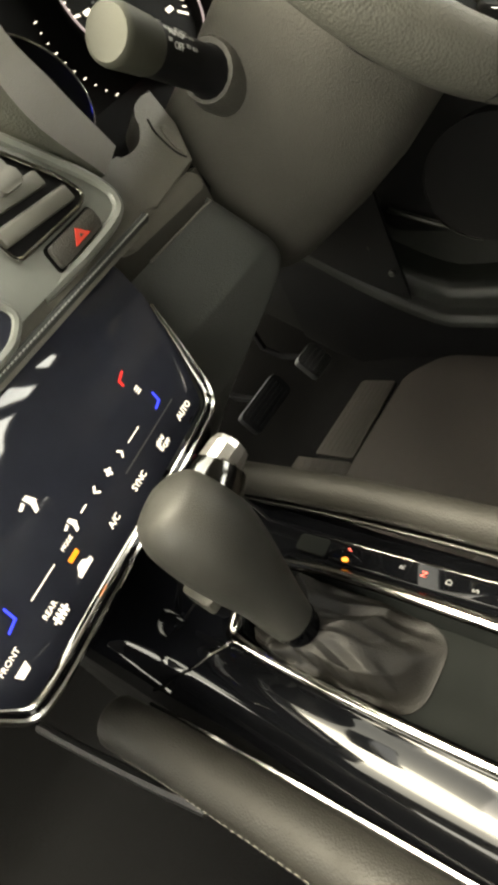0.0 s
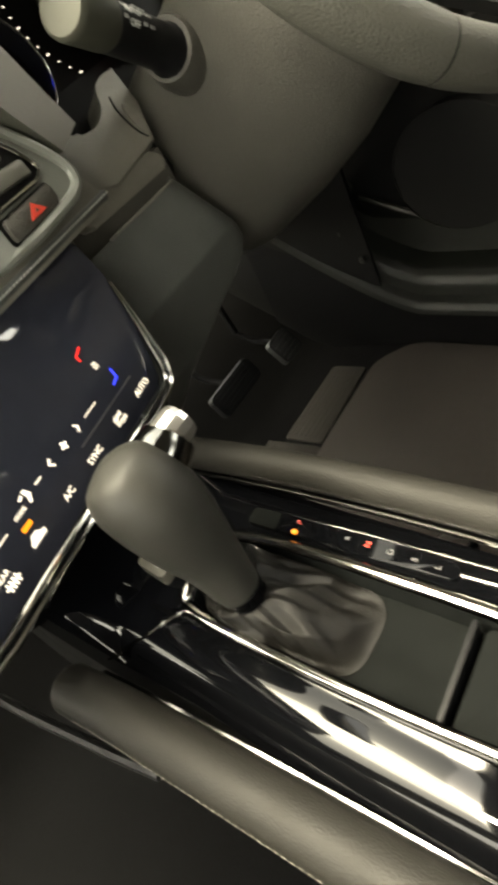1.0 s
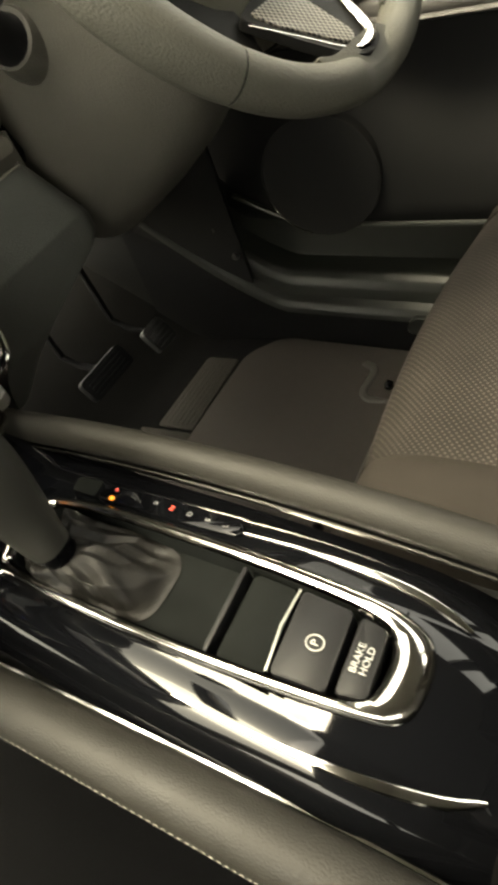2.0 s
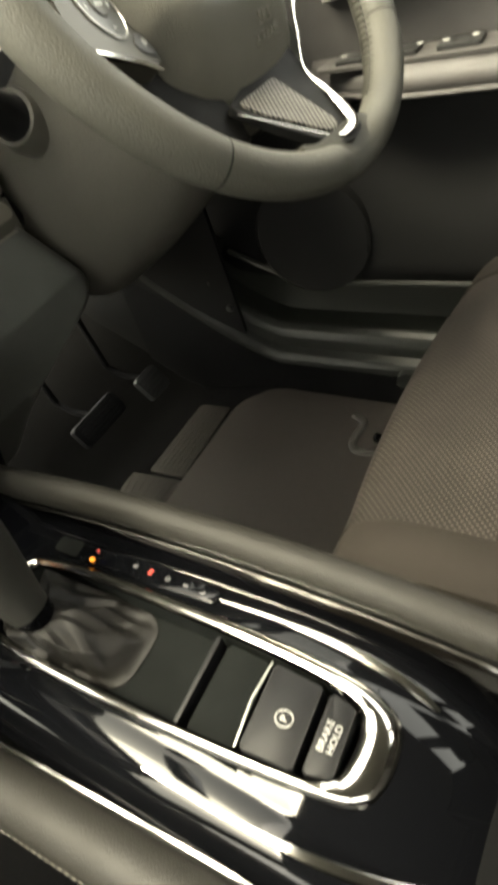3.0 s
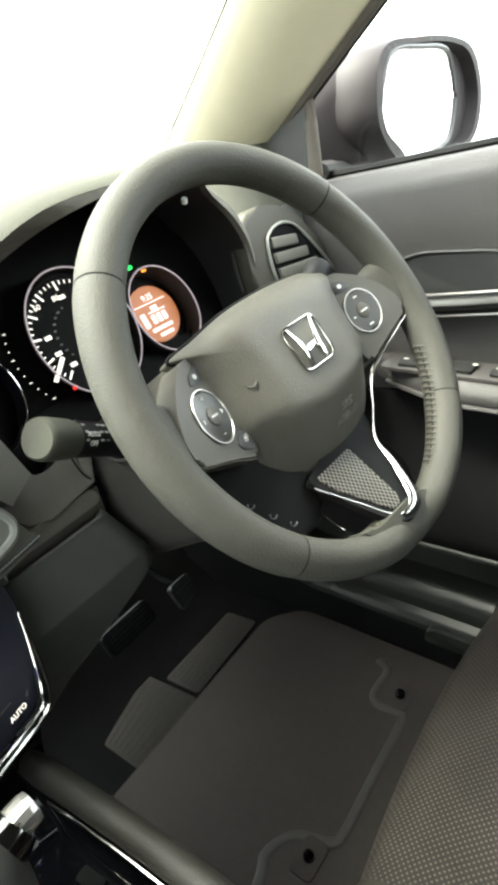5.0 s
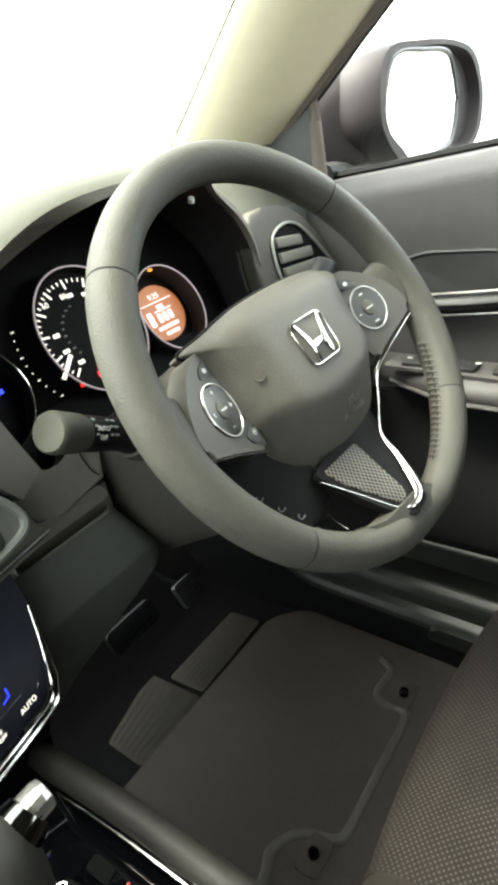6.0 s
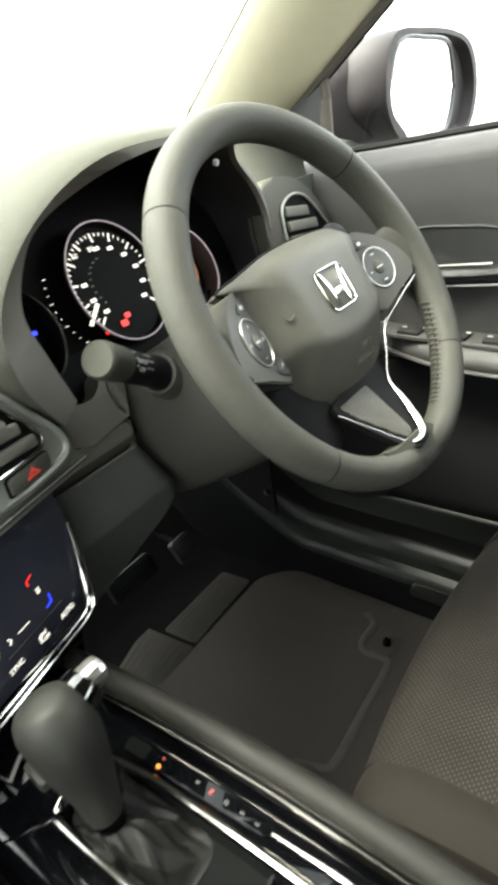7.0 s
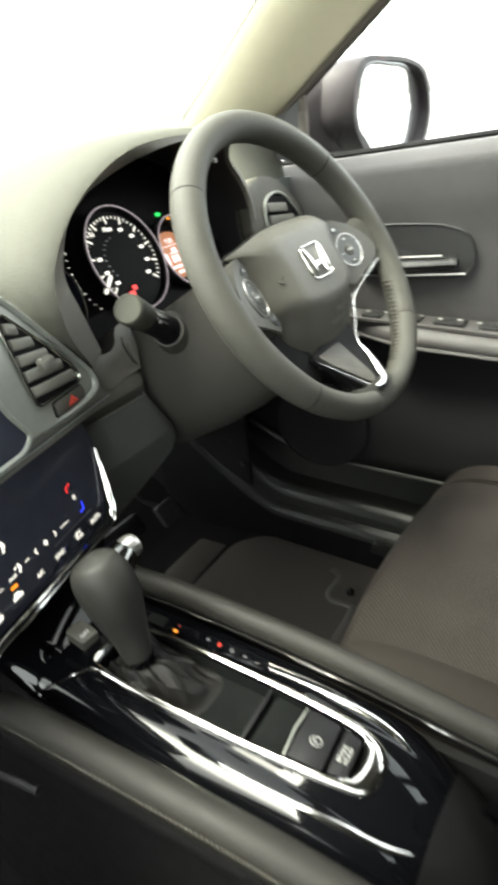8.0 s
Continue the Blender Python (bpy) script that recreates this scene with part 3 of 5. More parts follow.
# ---- dashboard ----
def build_dashboard():
    root = thing("dashboard", (0, 0.5, 0.5), "grey moulded plastic dashboard with a leatherette-covered lower pad", "dashboard", kind="structure")
    def top(x, s):
        # s = 0 at the windscreen, 1 at the edge above the vents; drops towards the middle of the car
        cent = max(0.0, 1 - max(0.0, x - 0.10) / 0.16)
        cent = cent * cent * (3 - 2 * cent)
        far = V(x, 0.86 - 0.45 * (x / 0.70) ** 2, 0.772 + 0.30 * max(0.0, abs(x) - 0.50))
        end = min(1.0, max(0.0, (x - 0.56) / 0.06))
        edge_y = (0.155 + 0.3 * min(x, 0.15)) * cent + (0.43 - 0.17 * end) * (1 - cent)
        edge_z = 0.655 * cent + (0.772 - 0.035 * end) * (1 - cent)
        t = s
        drop = t ** 3.0
        y = far.y + (edge_y - far.y) * (t ** 0.85)
        z = far.z + 0.006 * math.sin(math.pi * min(1, t * 1.2)) + (edge_z - far.z) * drop
        return V(x, y, z)
    part("dash_top", sheet(top, span(-0.74, 0.76, 51), span(0, 1, 22), 0.01), TOP, root, "grainy grey-beige dash top")
    # band behind the instruments down to the knee panel, between the centre stack and the door
    def face(x, s):
        prof = [(0.262, 0.742), (0.262, 0.69), (0.25, 0.63), (0.215, 0.60), (0.19, 0.578), (0.178, 0.55), (0.165, 0.50), (0.172, 0.44), (0.205, 0.385), (0.28, 0.375), (0.45, 0.42)]
        k = min(int(s), len(prof) - 2)
        f = s - k
        y, z = (prof[k][i] * (1 - f) + prof[k + 1][i] * f for i in (0, 1))
        return V(x, y, z)
    def knee(w, s):
        # flat beside the console, then turning forward along a slanting edge
        p = face(0.0, s)
        edge = float(np.interp(p.z, (0.37, 0.389, 0.420, 0.440, 0.452, 0.462, 0.470, 0.480, 0.492, 0.556, 0.60), (0.126, 0.144, 0.166, 0.192, 0.224, 0.254, 0.272, 0.281, 0.279, 0.250, 0.235)))
        turn = 0.020
        if w <= 1:
            return V(0.10 + (edge - turn * 0.5 - 0.10) * w, p.y, p.z)
        a = min(1.0, (w - 1) / 0.6) * math.pi / 2
        return V(edge + turn * (math.sin(a) - 0.5), p.y + turn * (1 - math.cos(a)) + 0.22 * max(0.0, w - 1.6), p.z)
    part("knee_panel", sheet(knee, span(0, 1, 15) + span(1.1, 1.6, 6) + [1.8, 2.2, 2.6], span(4.75, 8.6, 90), 0.004), SOFT, root, "dark knee panel beside the console")
    part("joint_strip", slab([(0.15, 0.550), (0.262, 0.550), (0.262, 0.580), (0.15, 0.580)], Plane3((0, 0.195, 0), (1, 0, 0), (0, 0, 1)), -0.004, 0.004), COLUMN, root, "dark recessed joint above the knee panel")
    def bolster(x, s):
        p = face(x, s)
        k = min(1.0, max(0.0, (0.56 - p.z) / 0.08))
        return V(x, p.y + 0.035 + 0.16 * k * k * (3 - 2 * k), p.z + 0.02 * k)
    # shadow under the dash is painted in: near black, unlike the other panels
    part("knee_bolster", sheet(bolster, span(0.22, 0.80, 20), span(2.0, 9.99, 50), 0.01), DARK, root, "lower panel below the column, near black for footwell shade")
    part("dash_end", sheet(face, span(0.60, 0.82, 9), span(0, 6.0, 31), 0.004), SOFT, root, "dark grey end of the dashboard")
    # light along the panel's top edge, drawn as a paler thin tube
    part("lit_panel_edge", tube([face(0.17, 4.72) + V(0, -0.003, 0), face(0.21, 4.72) + V(0, -0.003, 0), face(0.248, 4.72) + V(0, -0.003, 0)], 0.0010, 6), SHROUD, root, "upper edge of the knee panel, coloured paler as if lit")



def hood_curve(shift=0.0, grow=1.0):
    pts = [(-0.205, -0.075), (-0.238, -0.02), (-0.243, 0.03), (-0.215, 0.075), (-0.165, 0.112), (-0.10, 0.135), (-0.02, 0.140), (0.06, 0.135),
           (0.130, 0.117), (0.200, 0.085), (0.238, 0.035), (0.245, -0.04), (0.235, -0.085)]
    return smooth_line([(u * grow, v * grow) for u, v in pts], 5)


def build_instruments():
    root = thing("instrument_cluster", (0.37, 0.29, 0.66), "black instrument cluster with round chrome-ringed gauges lit white and red", "instrument cluster")
    # hood: from the outer lip back to the dial face; the lip recedes towards the door
    def recede(u):
        k = min(1.0, max(0.0, (u - 0.05) / 0.15))
        return 0.082 * k * k * (3 - 2 * k)
    rings = []
    for y, grow, dz in ((0.46, 0.98, -0.02), (0.30, 1.02, -0.006), (0.20, 1.03, 0.0), (0.155, 1.0, 0.0), (0.148, 0.975, -0.002)):
        rings.append([V(0.37 + u, y - 0.25 * min(0.0, v) * (1 if y < 0.25 else 0.1) + recede(u) * min(1.0, (0.46 - y) / 0.25), 0.70 + v + dz) for u, v in hood_curve(grow=grow)])
    window = smooth_line([(-0.163, -0.070), (-0.178, -0.02), (-0.188, 0.025), (-0.165, 0.072), (-0.12, 0.103), (-0.07, 0.122), (0.0, 0.128), (0.06, 0.124), (0.125, 0.108), (0.190, 0.076), (0.225, 0.030), (0.232, -0.02), (0.225, -0.07)], 5)
    def depth(u):
        k = min(1.0, max(0.0, (-u - 0.06) / 0.10))
        return 0.155 + 0.042 * k * k * (3 - 2 * k) + recede(u)
    band = [rings[-1], [V(0.37 + u * 1.01, depth(u) - 0.008, 0.70 + v * 1.01) for u, v in window], [V(0.37 + u, depth(u), 0.70 + v) for u, v in window]]
    part("hood_band", loft(band, closed_ring=False), SHROUD, root, "grey band round the gauge opening")
    deep = [band[-1], [V(0.37 + u * 1.0, 0.26 + 0.4 * recede(u), 0.70 + v * 1.0) for u, v in window], [V(0.37 + u * 1.0, 0.345, 0.70 + v * 0.98) for u, v in window]]
    part("hood", loft(rings[:5], closed_ring=False), TOP, root, "grey hood over the gauges")
    part("hood_inside", loft(deep, closed_ring=False), HARD, root, "black inner face of the hood")
    back = rounded([(-0.23, -0.105), (0.25, -0.095), (0.255, 0.02), (0.19, 0.12), (0.0, 0.16), (-0.17, 0.13), (-0.24, 0.02)], 0.03)
    part("dial_face", slab(back, G, -0.035, -0.030), DARK, root, "black dial face")
    # moulding below the gauges: a notched panel, a ledge beside the column and a small cover
    F = Plane3((0.0, 0.172, 0.585), (1, 0.06, 0), (0, 0.528, 0.849))
    notch = smooth_line([(0.196, 0.088), (0.199, 0.068), (0.2045, 0.050), (0.213, 0.0400), (0.2255, 0.0365), (0.238, 0.0380), (0.2490, 0.0455), (0.2545, 0.0540), (0.2630, 0.0600), (0.274, 0.0620)], 4)
    panel = [(0.148, 0.078)] + [tuple(p) for p in notch] + [(0.285, 0.062), (0.278, 0.030), (0.262, 0.002), (0.205, -0.004), (0.184, 0.004), (0.164, 0.030)]
    part("lower_fascia", slab(panel, F, -0.030, 0.0, 0.0018, 3), SHROUD, root, "grey moulding below the gauges")
    part("fascia_groove", tube(smooth_line([F(0.2605, 0.046, 0.0), F(0.2555, 0.034, 0.0005), F(0.2550, 0.016, 0.0005), F(0.2590, 0.006, 0.0)], 5), 0.0008, 6), DARK, root, "dark joint")
    part("fascia_cover", slab(oval(0.2625, 0.022, 0.0048, 0.0150, 20, -8), F, -0.004, 0.0022, 0.002, 3), SHROUD, root, "small rounded cover")
    ledge = Plane3((0.0, 0.169, 0.580), (1, 0.10, -0.06), (0, 0.15, 1))
    part("ledge", slab(rounded([(0.160, -0.0005), (0.262, -0.0005), (0.258, 0.0165), (0.160, 0.0165)], 0.006), ledge, -0.030, 0.007, 0.006, 4), SHROUD, root, "grey ledge beside the column")

    def ring(u, v, r, name, depth, mat):
        pts = [G(a, b, 0) for a, b in oval(u, v - 0.002, r * 0.96, r * 1.08, 56)]
        ob = part(name, tube(pts, 0.0010, 8, closed=True, up=G.n), CHROME if u < -0.1 else RINGLIGHT, root, "thin gauge ring")
        wall = loft([[G(a, b, n) for a, b in oval(u, v - 0.002, rr * 0.96, rr * 1.08, 56)] for n, rr in ((0.0, r), (-depth * 0.4, r * 0.985), (-depth, r * 0.95))], caps=False)
        part("ring_wall", wall, mat, ob, "dark inner wall of the gauge")
        part("dial", slab(oval(u, v - 0.002, r * 0.92, r * 1.04, 56), G, -depth - 0.002, -depth), DARK, ob, "black dial")
        return ob
    big = ring(0.0, -0.006, 0.067, "speedometer", 0.010, DARK)
    bm = bmesh.new()
    for i in range(41):
        a = radians(222 - i * 264 / 40)
        r0, r1, w = (0.0495, 0.060, 0.0010) if i % 4 == 0 else (0.0555, 0.0595, 0.0006)
        c, s = math.cos(a), math.sin(a)
        slab([(r0 * c - w * s, -0.006 + r0 * s + w * c), (r0 * c + w * s, -0.006 + r0 * s - w * c), (r1 * c + w * s, -0.006 + r1 * s - w * c), (r1 * c - w * s, -0.006 + r1 * s + w * c)], G, -0.0095, -0.009, bm=bm)
    part("tick_marks", bm, ICON, big, "white lit tick marks", smooth=False)
    for i in (0, 1, 2, 5, 6, 7, 8, 9, 10):
        a = radians(222 - i * 264 / 10)
        part("scale_mark", slab(box_poly(0.0415 * math.cos(a), -0.006 + 0.0415 * math.sin(a), 0.0078, 0.0042), G, -0.0095, -0.009), ICON, big, smooth=False)
    for i in range(9):
        a = radians(215 - i * 14)
        part("inner_scale_mark", slab(box_poly(0.0315 * math.cos(a), -0.006 + 0.0315 * math.sin(a), 0.0040 if i % 2 else 0.0030, 0.0018), G, -0.0095, -0.009), GREY_INK, big, smooth=False)
    letters("scale_figures", "60", G, -0.0335, 0.0345, 0.0085, ICON, big, -0.009, label="white lit figures")
    letters("scale_figures", "80", G, -0.0080, 0.0365, 0.0085, ICON, big, -0.009, label="white lit figures")
    part("needle", slab([(-0.064, -0.0405), (-0.061, -0.0430), (-0.040, -0.0245), (-0.0425, -0.0215)], G, -0.006, -0.003), ICON, big, "white lit needle", smooth=False)
    bm = bmesh.new()
    for i in range(10):
        a = radians(218 - i * 62 / 9)
        slab(box_poly(0.079 * math.cos(a), -0.006 + 0.079 * math.sin(a), 0.0016 if i % 3 else 0.0034, 0.0009), G, -0.0285, -0.028, bm=bm)
    part("outer_marks", bm, ICON, root, "small white marks round the gauge", smooth=False)
    right = ring(0.113, -0.022, 0.050, "small_gauge", 0.028, HARD)
    disp = part("display", slab(oval(0.113, -0.022, 0.036, 0.036, 40), G, -0.0275, -0.024), DISPLAY, right, "round amber information display", smooth=False)
    for u, v, w, h in ((0.0, 0.0145, 0.052, 0.0010), (0.002, 0.006, 0.010, 0.008), (-0.020, -0.004, 0.007, 0.018), (-0.006, -0.006, 0.006, 0.011), (0.003, -0.006, 0.006, 0.011),
                       (0.012, -0.006, 0.006, 0.011), (0.004, 0.003, 0.028, 0.0012), (0.0, -0.0185, 0.034, 0.004), (0.002, -0.027, 0.022, 0.004)):
        part("display_bar", slab(box_poly(0.113 + u, -0.022 + v, w, h), G, -0.0238, -0.0232), DISPLAY_INK, disp, smooth=False)
    letters("clock_figures", "9:25", G, 0.1135, -0.0005, 0.0105, DISPLAY_INK, disp, -0.0236, label="pale pink clock figures")
    left = ring(-0.150, -0.024, 0.050, "small_gauge", 0.020, HARD)
    part("blue_lamp", slab(box_poly(-0.1255, -0.0245, 0.006, 0.0045), G, -0.0130, -0.0120), ICON_BLUE, left, "blue warning lamp", smooth=False)
    for u, v, w, h, m, n in ((0.100, 0.037, 0.010, 0.005, ICON_GREEN, "green_lamp"), (0.118, 0.029, 0.007, 0.006, ICON_AMBER, "amber_lamp"),
                             (-0.017, -0.054, 0.010, 0.0075, ICON_RED, "red_lamp"), (-0.045, -0.056, 0.006, 0.004, ICON_RED, "red_lamp"), (-0.008, -0.047, 0.008, 0.006, ICON_RED, "red_lamp")):
        part(n, slab(rounded(box_poly(u, v, w, h), 0.0015, 2), G, -0.0085, -0.0075), m, root, "small lit warning lamp", smooth=False)
    part("sensor_dot", slab(oval(0, 0, 0.0035, 0.0035, 14), Plane3((0.468, 0.194, 0.800), (1, 0, 0.2), (0, 0.9, 0.4)), -0.004, 0.001, 0.0005), WHITE_INK, root, "pale sensor dot")


def build_driver_vent():
    root = thing("air_vent", (0.70, 0.24, 0.64), "corner air vent with chrome loop and grey slats", "air vent", group="air vents")
    f = Plane3((0, 0.236, 0), (1, 0, 0), (0, 0.20, 1))
    f.o = V(0, 0.236 - 0.20 * 0.68, 0.0136)
    pod = smooth_line([(0.605, 0.640), (0.600, 0.72), (0.622, 0.755), (0.685, 0.750), (0.735, 0.715), (0.79, 0.635), (0.80, 0.60), (0.70, 0.60)], 5, closed=True)
    part("pod", slab(pod, f, -0.014, 0.006, 0.006, 3), HUB, root, "grey moulded vent surround")
    loop = smooth_line([(0.640, 0.648), (0.637, 0.705), (0.655, 0.724), (0.688, 0.726), (0.72, 0.705), (0.775, 0.630), (0.765, 0.615), (0.70, 0.625)], 5, closed=True)
    part("throat", slab(loop, f, 0.0, 0.0068), DARK, root, "black vent throat")
    # pale diffuse grey stands in for the bright reflection of the chrome loop
    part("pale_loop", tube([f(u, v, 0.009) for u, v in loop], 0.0022, 10, closed=True, up=f.n), BEZEL, root, "loop round the vent, pale grey in place of chrome's shine")
    for i in range(4):
        v = 0.640 + 0.0205 * i
        u1 = 0.752 - (v - 0.637) * 0.78
        part("slat", slab(rounded([(0.646, v), (u1, v - 0.008), (u1, v + 0.006), (0.646, v + 0.014)], 0.002, 2), f, 0.0065, 0.012, 0.002), SLAT, root)
    part("vent_tab", slab(rounded(box_poly(0.708, 0.652, 0.028, 0.014), 0.003), f, 0.010, 0.022, 0.003), SLAT, root, "grey vent tab")


def build_centre_stack():
    root = thing("centre_stack", (0.03, 0.12, 0.58), "grey plastic centre stack with a stitched lower border", "dashboard panel", kind="structure")
    body = rounded([(-0.30, 0.078), (0.122, 0.078), (0.118, 0.092), (0.108, 0.112), (0.094, 0.140), (0.064, 0.176), (0.02, 0.225), (-0.05, 0.252), (-0.30, 0.252)], 0.012)
    part("panel_body", slab(body, H, -0.03, 0.012, 0.006, 3), SHROUD, root, "soft grey panel body")
    # raised bezel round vent, button and screen
    outer = [(-0.30, 0.094), (0.05, 0.094), (0.092, 0.097), (0.104, 0.106), (0.101, 0.119), (0.088, 0.138), (0.06, 0.172), (0.014, 0.222), (-0.05, 0.246), (-0.30, 0.246)]
    part("bezel", slab(rounded(outer, 0.012), H, 0.010, 0.0165, 0.004, 3), BEZEL, root, "grey raised bezel")
    rimline = smooth_line([H(0.006, 0.0945, 0.0105), H(0.030, 0.0942, 0.0140)] + [H(*p, 0.016) for p in outer[1:9]], 5)
    part("bezel_edge", tube(rimline, 0.0042, 8, up=H.n), BEZEL, root)
    # stitched border
    base = Plane3(H(0, 0.0838, 0.0122), H.e1, H.e2)
    part("stitched_roll", tube([H(u, 0.0838, 0.0095) for u in span(-0.29, 0.122, 12)], 0.0042, 8), SOFT, root, "rolled leatherette border")
    for i in range(72):
        u = -0.135 + 0.0036 * i
        part("stitch", slab([(u, -0.0005), (u + 0.0025, -0.0002), (u + 0.0025, 0.0006), (u, 0.0003)], base, 0.0008, 0.0016), THREAD, root, smooth=False)

    vent = thing("air_vent", tuple(H(0.04, 0.12, 0.0)), "centre air vent with chrome frame and grey slats", "air vent", group="air vents")
    hole = rounded([(0.006, 0.1165), (0.074, 0.1165), (0.083, 0.1215), (0.076, 0.136), (0.052, 0.165), (0.012, 0.206), (0.002, 0.200)], 0.006)
    part("throat", slab(hole, H, 0.012, 0.0172), DARK, vent, "black vent throat")
    part("chrome_frame", tube([H(u, v, 0.0185) for u, v in hole], 0.0015, 8, closed=True, up=H.n), CHROME, vent, "chrome frame of the vent")
    for i in range(5):
        v = 0.125 + 0.0155 * i
        u1 = 0.074 - max(0.0, v - 0.128) * 0.86
        part("slat", slab(rounded([(0.008, v), (u1, v - 0.004), (u1, v + 0.0065), (0.008, v + 0.0105)], 0.002, 2), H, 0.016, 0.0205, 0.002), SLAT, vent)
    part("vent_tab", slab(rounded(box_poly(0.038, 0.150, 0.020, 0.011), 0.003), H, 0.019, 0.025, 0.002), SLAT, vent, "grey vent tab")

    hz = thing("hazard_switch", tuple(H(0.052, 0.105, 0.0165)), "grey hazard light switch with a red triangle", "switch")
    part("switch_surround", slab(rounded([(0.024, 0.0965), (0.078, 0.0985), (0.080, 0.114), (0.026, 0.113)], 0.004), H, 0.014, 0.0172, 0.0005), DARK, hz)
    key = part("key", slab(rounded([(0.0265, 0.098), (0.0765, 0.0998), (0.0780, 0.1125), (0.0285, 0.1115)], 0.0035), H, 0.0165, 0.0200, 0.0012), COLUMN, hz, "dark grey rocker key")
    tri = [(0.0455, 0.1015), (0.0625, 0.1020), (0.0545, 0.1095)]
    part("red_triangle", slab(tri, H, 0.0200, 0.0206), RED_INK, key, "red warning triangle", smooth=False)
    part("inner_triangle", slab([(0.0525, 0.1037), (0.0565, 0.1038), (0.0546, 0.1058)], H, 0.0206, 0.0209), COLUMN, key, smooth=False)

    scr = thing("screen", tuple(H(-0.10, 0.15, 0.0165)), "dark glossy infotainment screen, switched off", "screen")
    edge = rounded([(-0.26, 0.088), (-0.034, 0.089), (-0.017, 0.099), (-0.034, 0.128), (-0.05, 0.21), (-0.26, 0.22)], 0.012)
    part("screen_glass", slab(edge, H, 0.012, 0.0180, 0.001), PANELGLASS, scr)
    part("screen_frame", tube([H(u, v, 0.0175) for u, v in edge], 0.003, 8, closed=True, up=H.n), BEZEL, scr, "grey frame round the screen")


def build_climate_panel():
    root = thing("climate_panel", tuple(H(-0.06, -0.03, 0)), "glossy black touch climate panel with white lit symbols and chrome edge", "control panel")
    face = [(-0.170, -0.031), (0.049, -0.031), (0.0645, -0.0012), (0.079, 0.0445), (0.079, 0.079), (-0.20, 0.079), (-0.20, 0.0445), (-0.186, -0.0012)]
    part("glass_face", slab(rounded(face, 0.006), H, -0.02, 0.0, 0.001), PANELGLASS, root, "black touch glass")
    trim = smooth_line([H(0.0775, 0.042, 0.001), H(0.0715, 0.020, 0.0025), H(0.0645, -0.0012, 0.004), H(0.058, -0.020, 0.005), H(0.049, -0.0305, 0.006), H(0.035, -0.0335, 0.006)], 5)
    trim += [Vector(p) for p in ([H(u, -0.0338, 0.006) for u in span(0.02, -0.145, 8)])]
    trim += [Vector(p) for p in smooth_line([H(-0.155, -0.0335, 0.006), H(-0.172, -0.0300, 0.006), H(-0.180, -0.018, 0.005), H(-0.1865, -0.0012, 0.004), H(-0.199, 0.042, 0.001)], 5)]
    rad = [0.0012 + 0.0030 * min(1.0, i / 14, (len(trim) - i) / 14) for i in range(len(trim))]
    aside = [(Vector(trim[min(i + 1, len(trim) - 1)]) - Vector(trim[max(i - 1, 0)])).normalized().cross(H.n) for i in range(len(trim))]
    part("edge_groove", tube(trim, [r * 0.75 for r in rad], 8, up=H.n), GLOSS, root, "black groove between two chrome lines")
    for nm, k, w in (("chrome_edge", -0.62, 0.46), ("inner_chrome_line", 0.62, 0.30)):
        part(nm, tube([Vector(p) + a * (k * r) + H.n * (0.35 * r) for p, a, r in zip(trim, aside, rad)], [0.0003 + w * r for r in rad], 8, up=H.n), CHROME, root, "thin chrome line round the panel")
    for t, u, v, s in (("AUTO", 0.0326, -0.0200, 0.0063), ("ON/", 0.0005, -0.0168, 0.0044), ("OFF", 0.0025, -0.0216, 0.0044), ("SYNC", -0.0331, -0.0187, 0.0060), ("A/C", -0.0648, -0.0180, 0.0060),
                       ("MODE", -0.0935, -0.0005, 0.0035), ("REAR", -0.1275, -0.0125, 0.0046), ("FRONT", -0.1585, -0.0085, 0.0046)):
        letters("lettering", t, H, u, v, s, ICON, root, 0.0004, label="white lit letters")
    # fan, arrows, dividing lines, bars and small symbols
    def mark(name, polys, mat, label):
        bm = bmesh.new()
        for p in polys:
            slab(p, H, 0.0002, 0.0006, bm=bm)
        part(name, bm, mat, root, label, smooth=False)
    mark("fan_symbol", [oval(-0.0429 + 0.0016 * math.cos(a), 0.0015 + 0.0016 * math.sin(a), 0.0014, 0.0010, 10, math.degrees(a)) for a in (0.3, 1.87, 3.44, 5.0)], ICON, "white lit fan symbol")
    mark("arrow", [[(-0.0290, 0.0040), (-0.0280, 0.0045), (-0.0255, 0.0015), (-0.0280, -0.0015), (-0.0290, -0.001), (-0.0270, 0.0015)]], ICON, "white lit arrow")
    mark("arrow", [[(-0.0570, 0.0048), (-0.0560, 0.0040), (-0.0585, 0.0020), (-0.0560, -0.0006), (-0.0570, -0.0014), (-0.0602, 0.0020)]], ICON, "white lit arrow")
    mark("divider", [box_poly(-0.011, 0.0010, 0.014, 0.0006)], ICON, "thin white line")
    mark("divider", [box_poly(-0.0715, 0.0022, 0.006, 0.0008)], ICON, "thin white line")
    mark("divider", [box_poly(-0.118, -0.001, 0.022, 0.0006)], ICON, "thin white line")
    mark("groove", [box_poly(-0.008, -0.0085, 0.055, 0.0006), box_poly(0.022, -0.0085, 0.020, 0.0006)], GREY_INK, "dim grey line")
    mark("fan_lines", [box_poly(0.0025 - 0.006, -0.0168 - 0.0016 * k, 0.003, 0.0007) for k in range(4)], ICON, "white lit lines")
    mark("red_bracket", [[(0.0105, 0.0285), (0.0185, 0.0310), (0.0185, 0.0298), (0.0118, 0.0278), (0.0118, 0.0240), (0.0105, 0.0240)]], ICON_RED, "red lit corner mark")
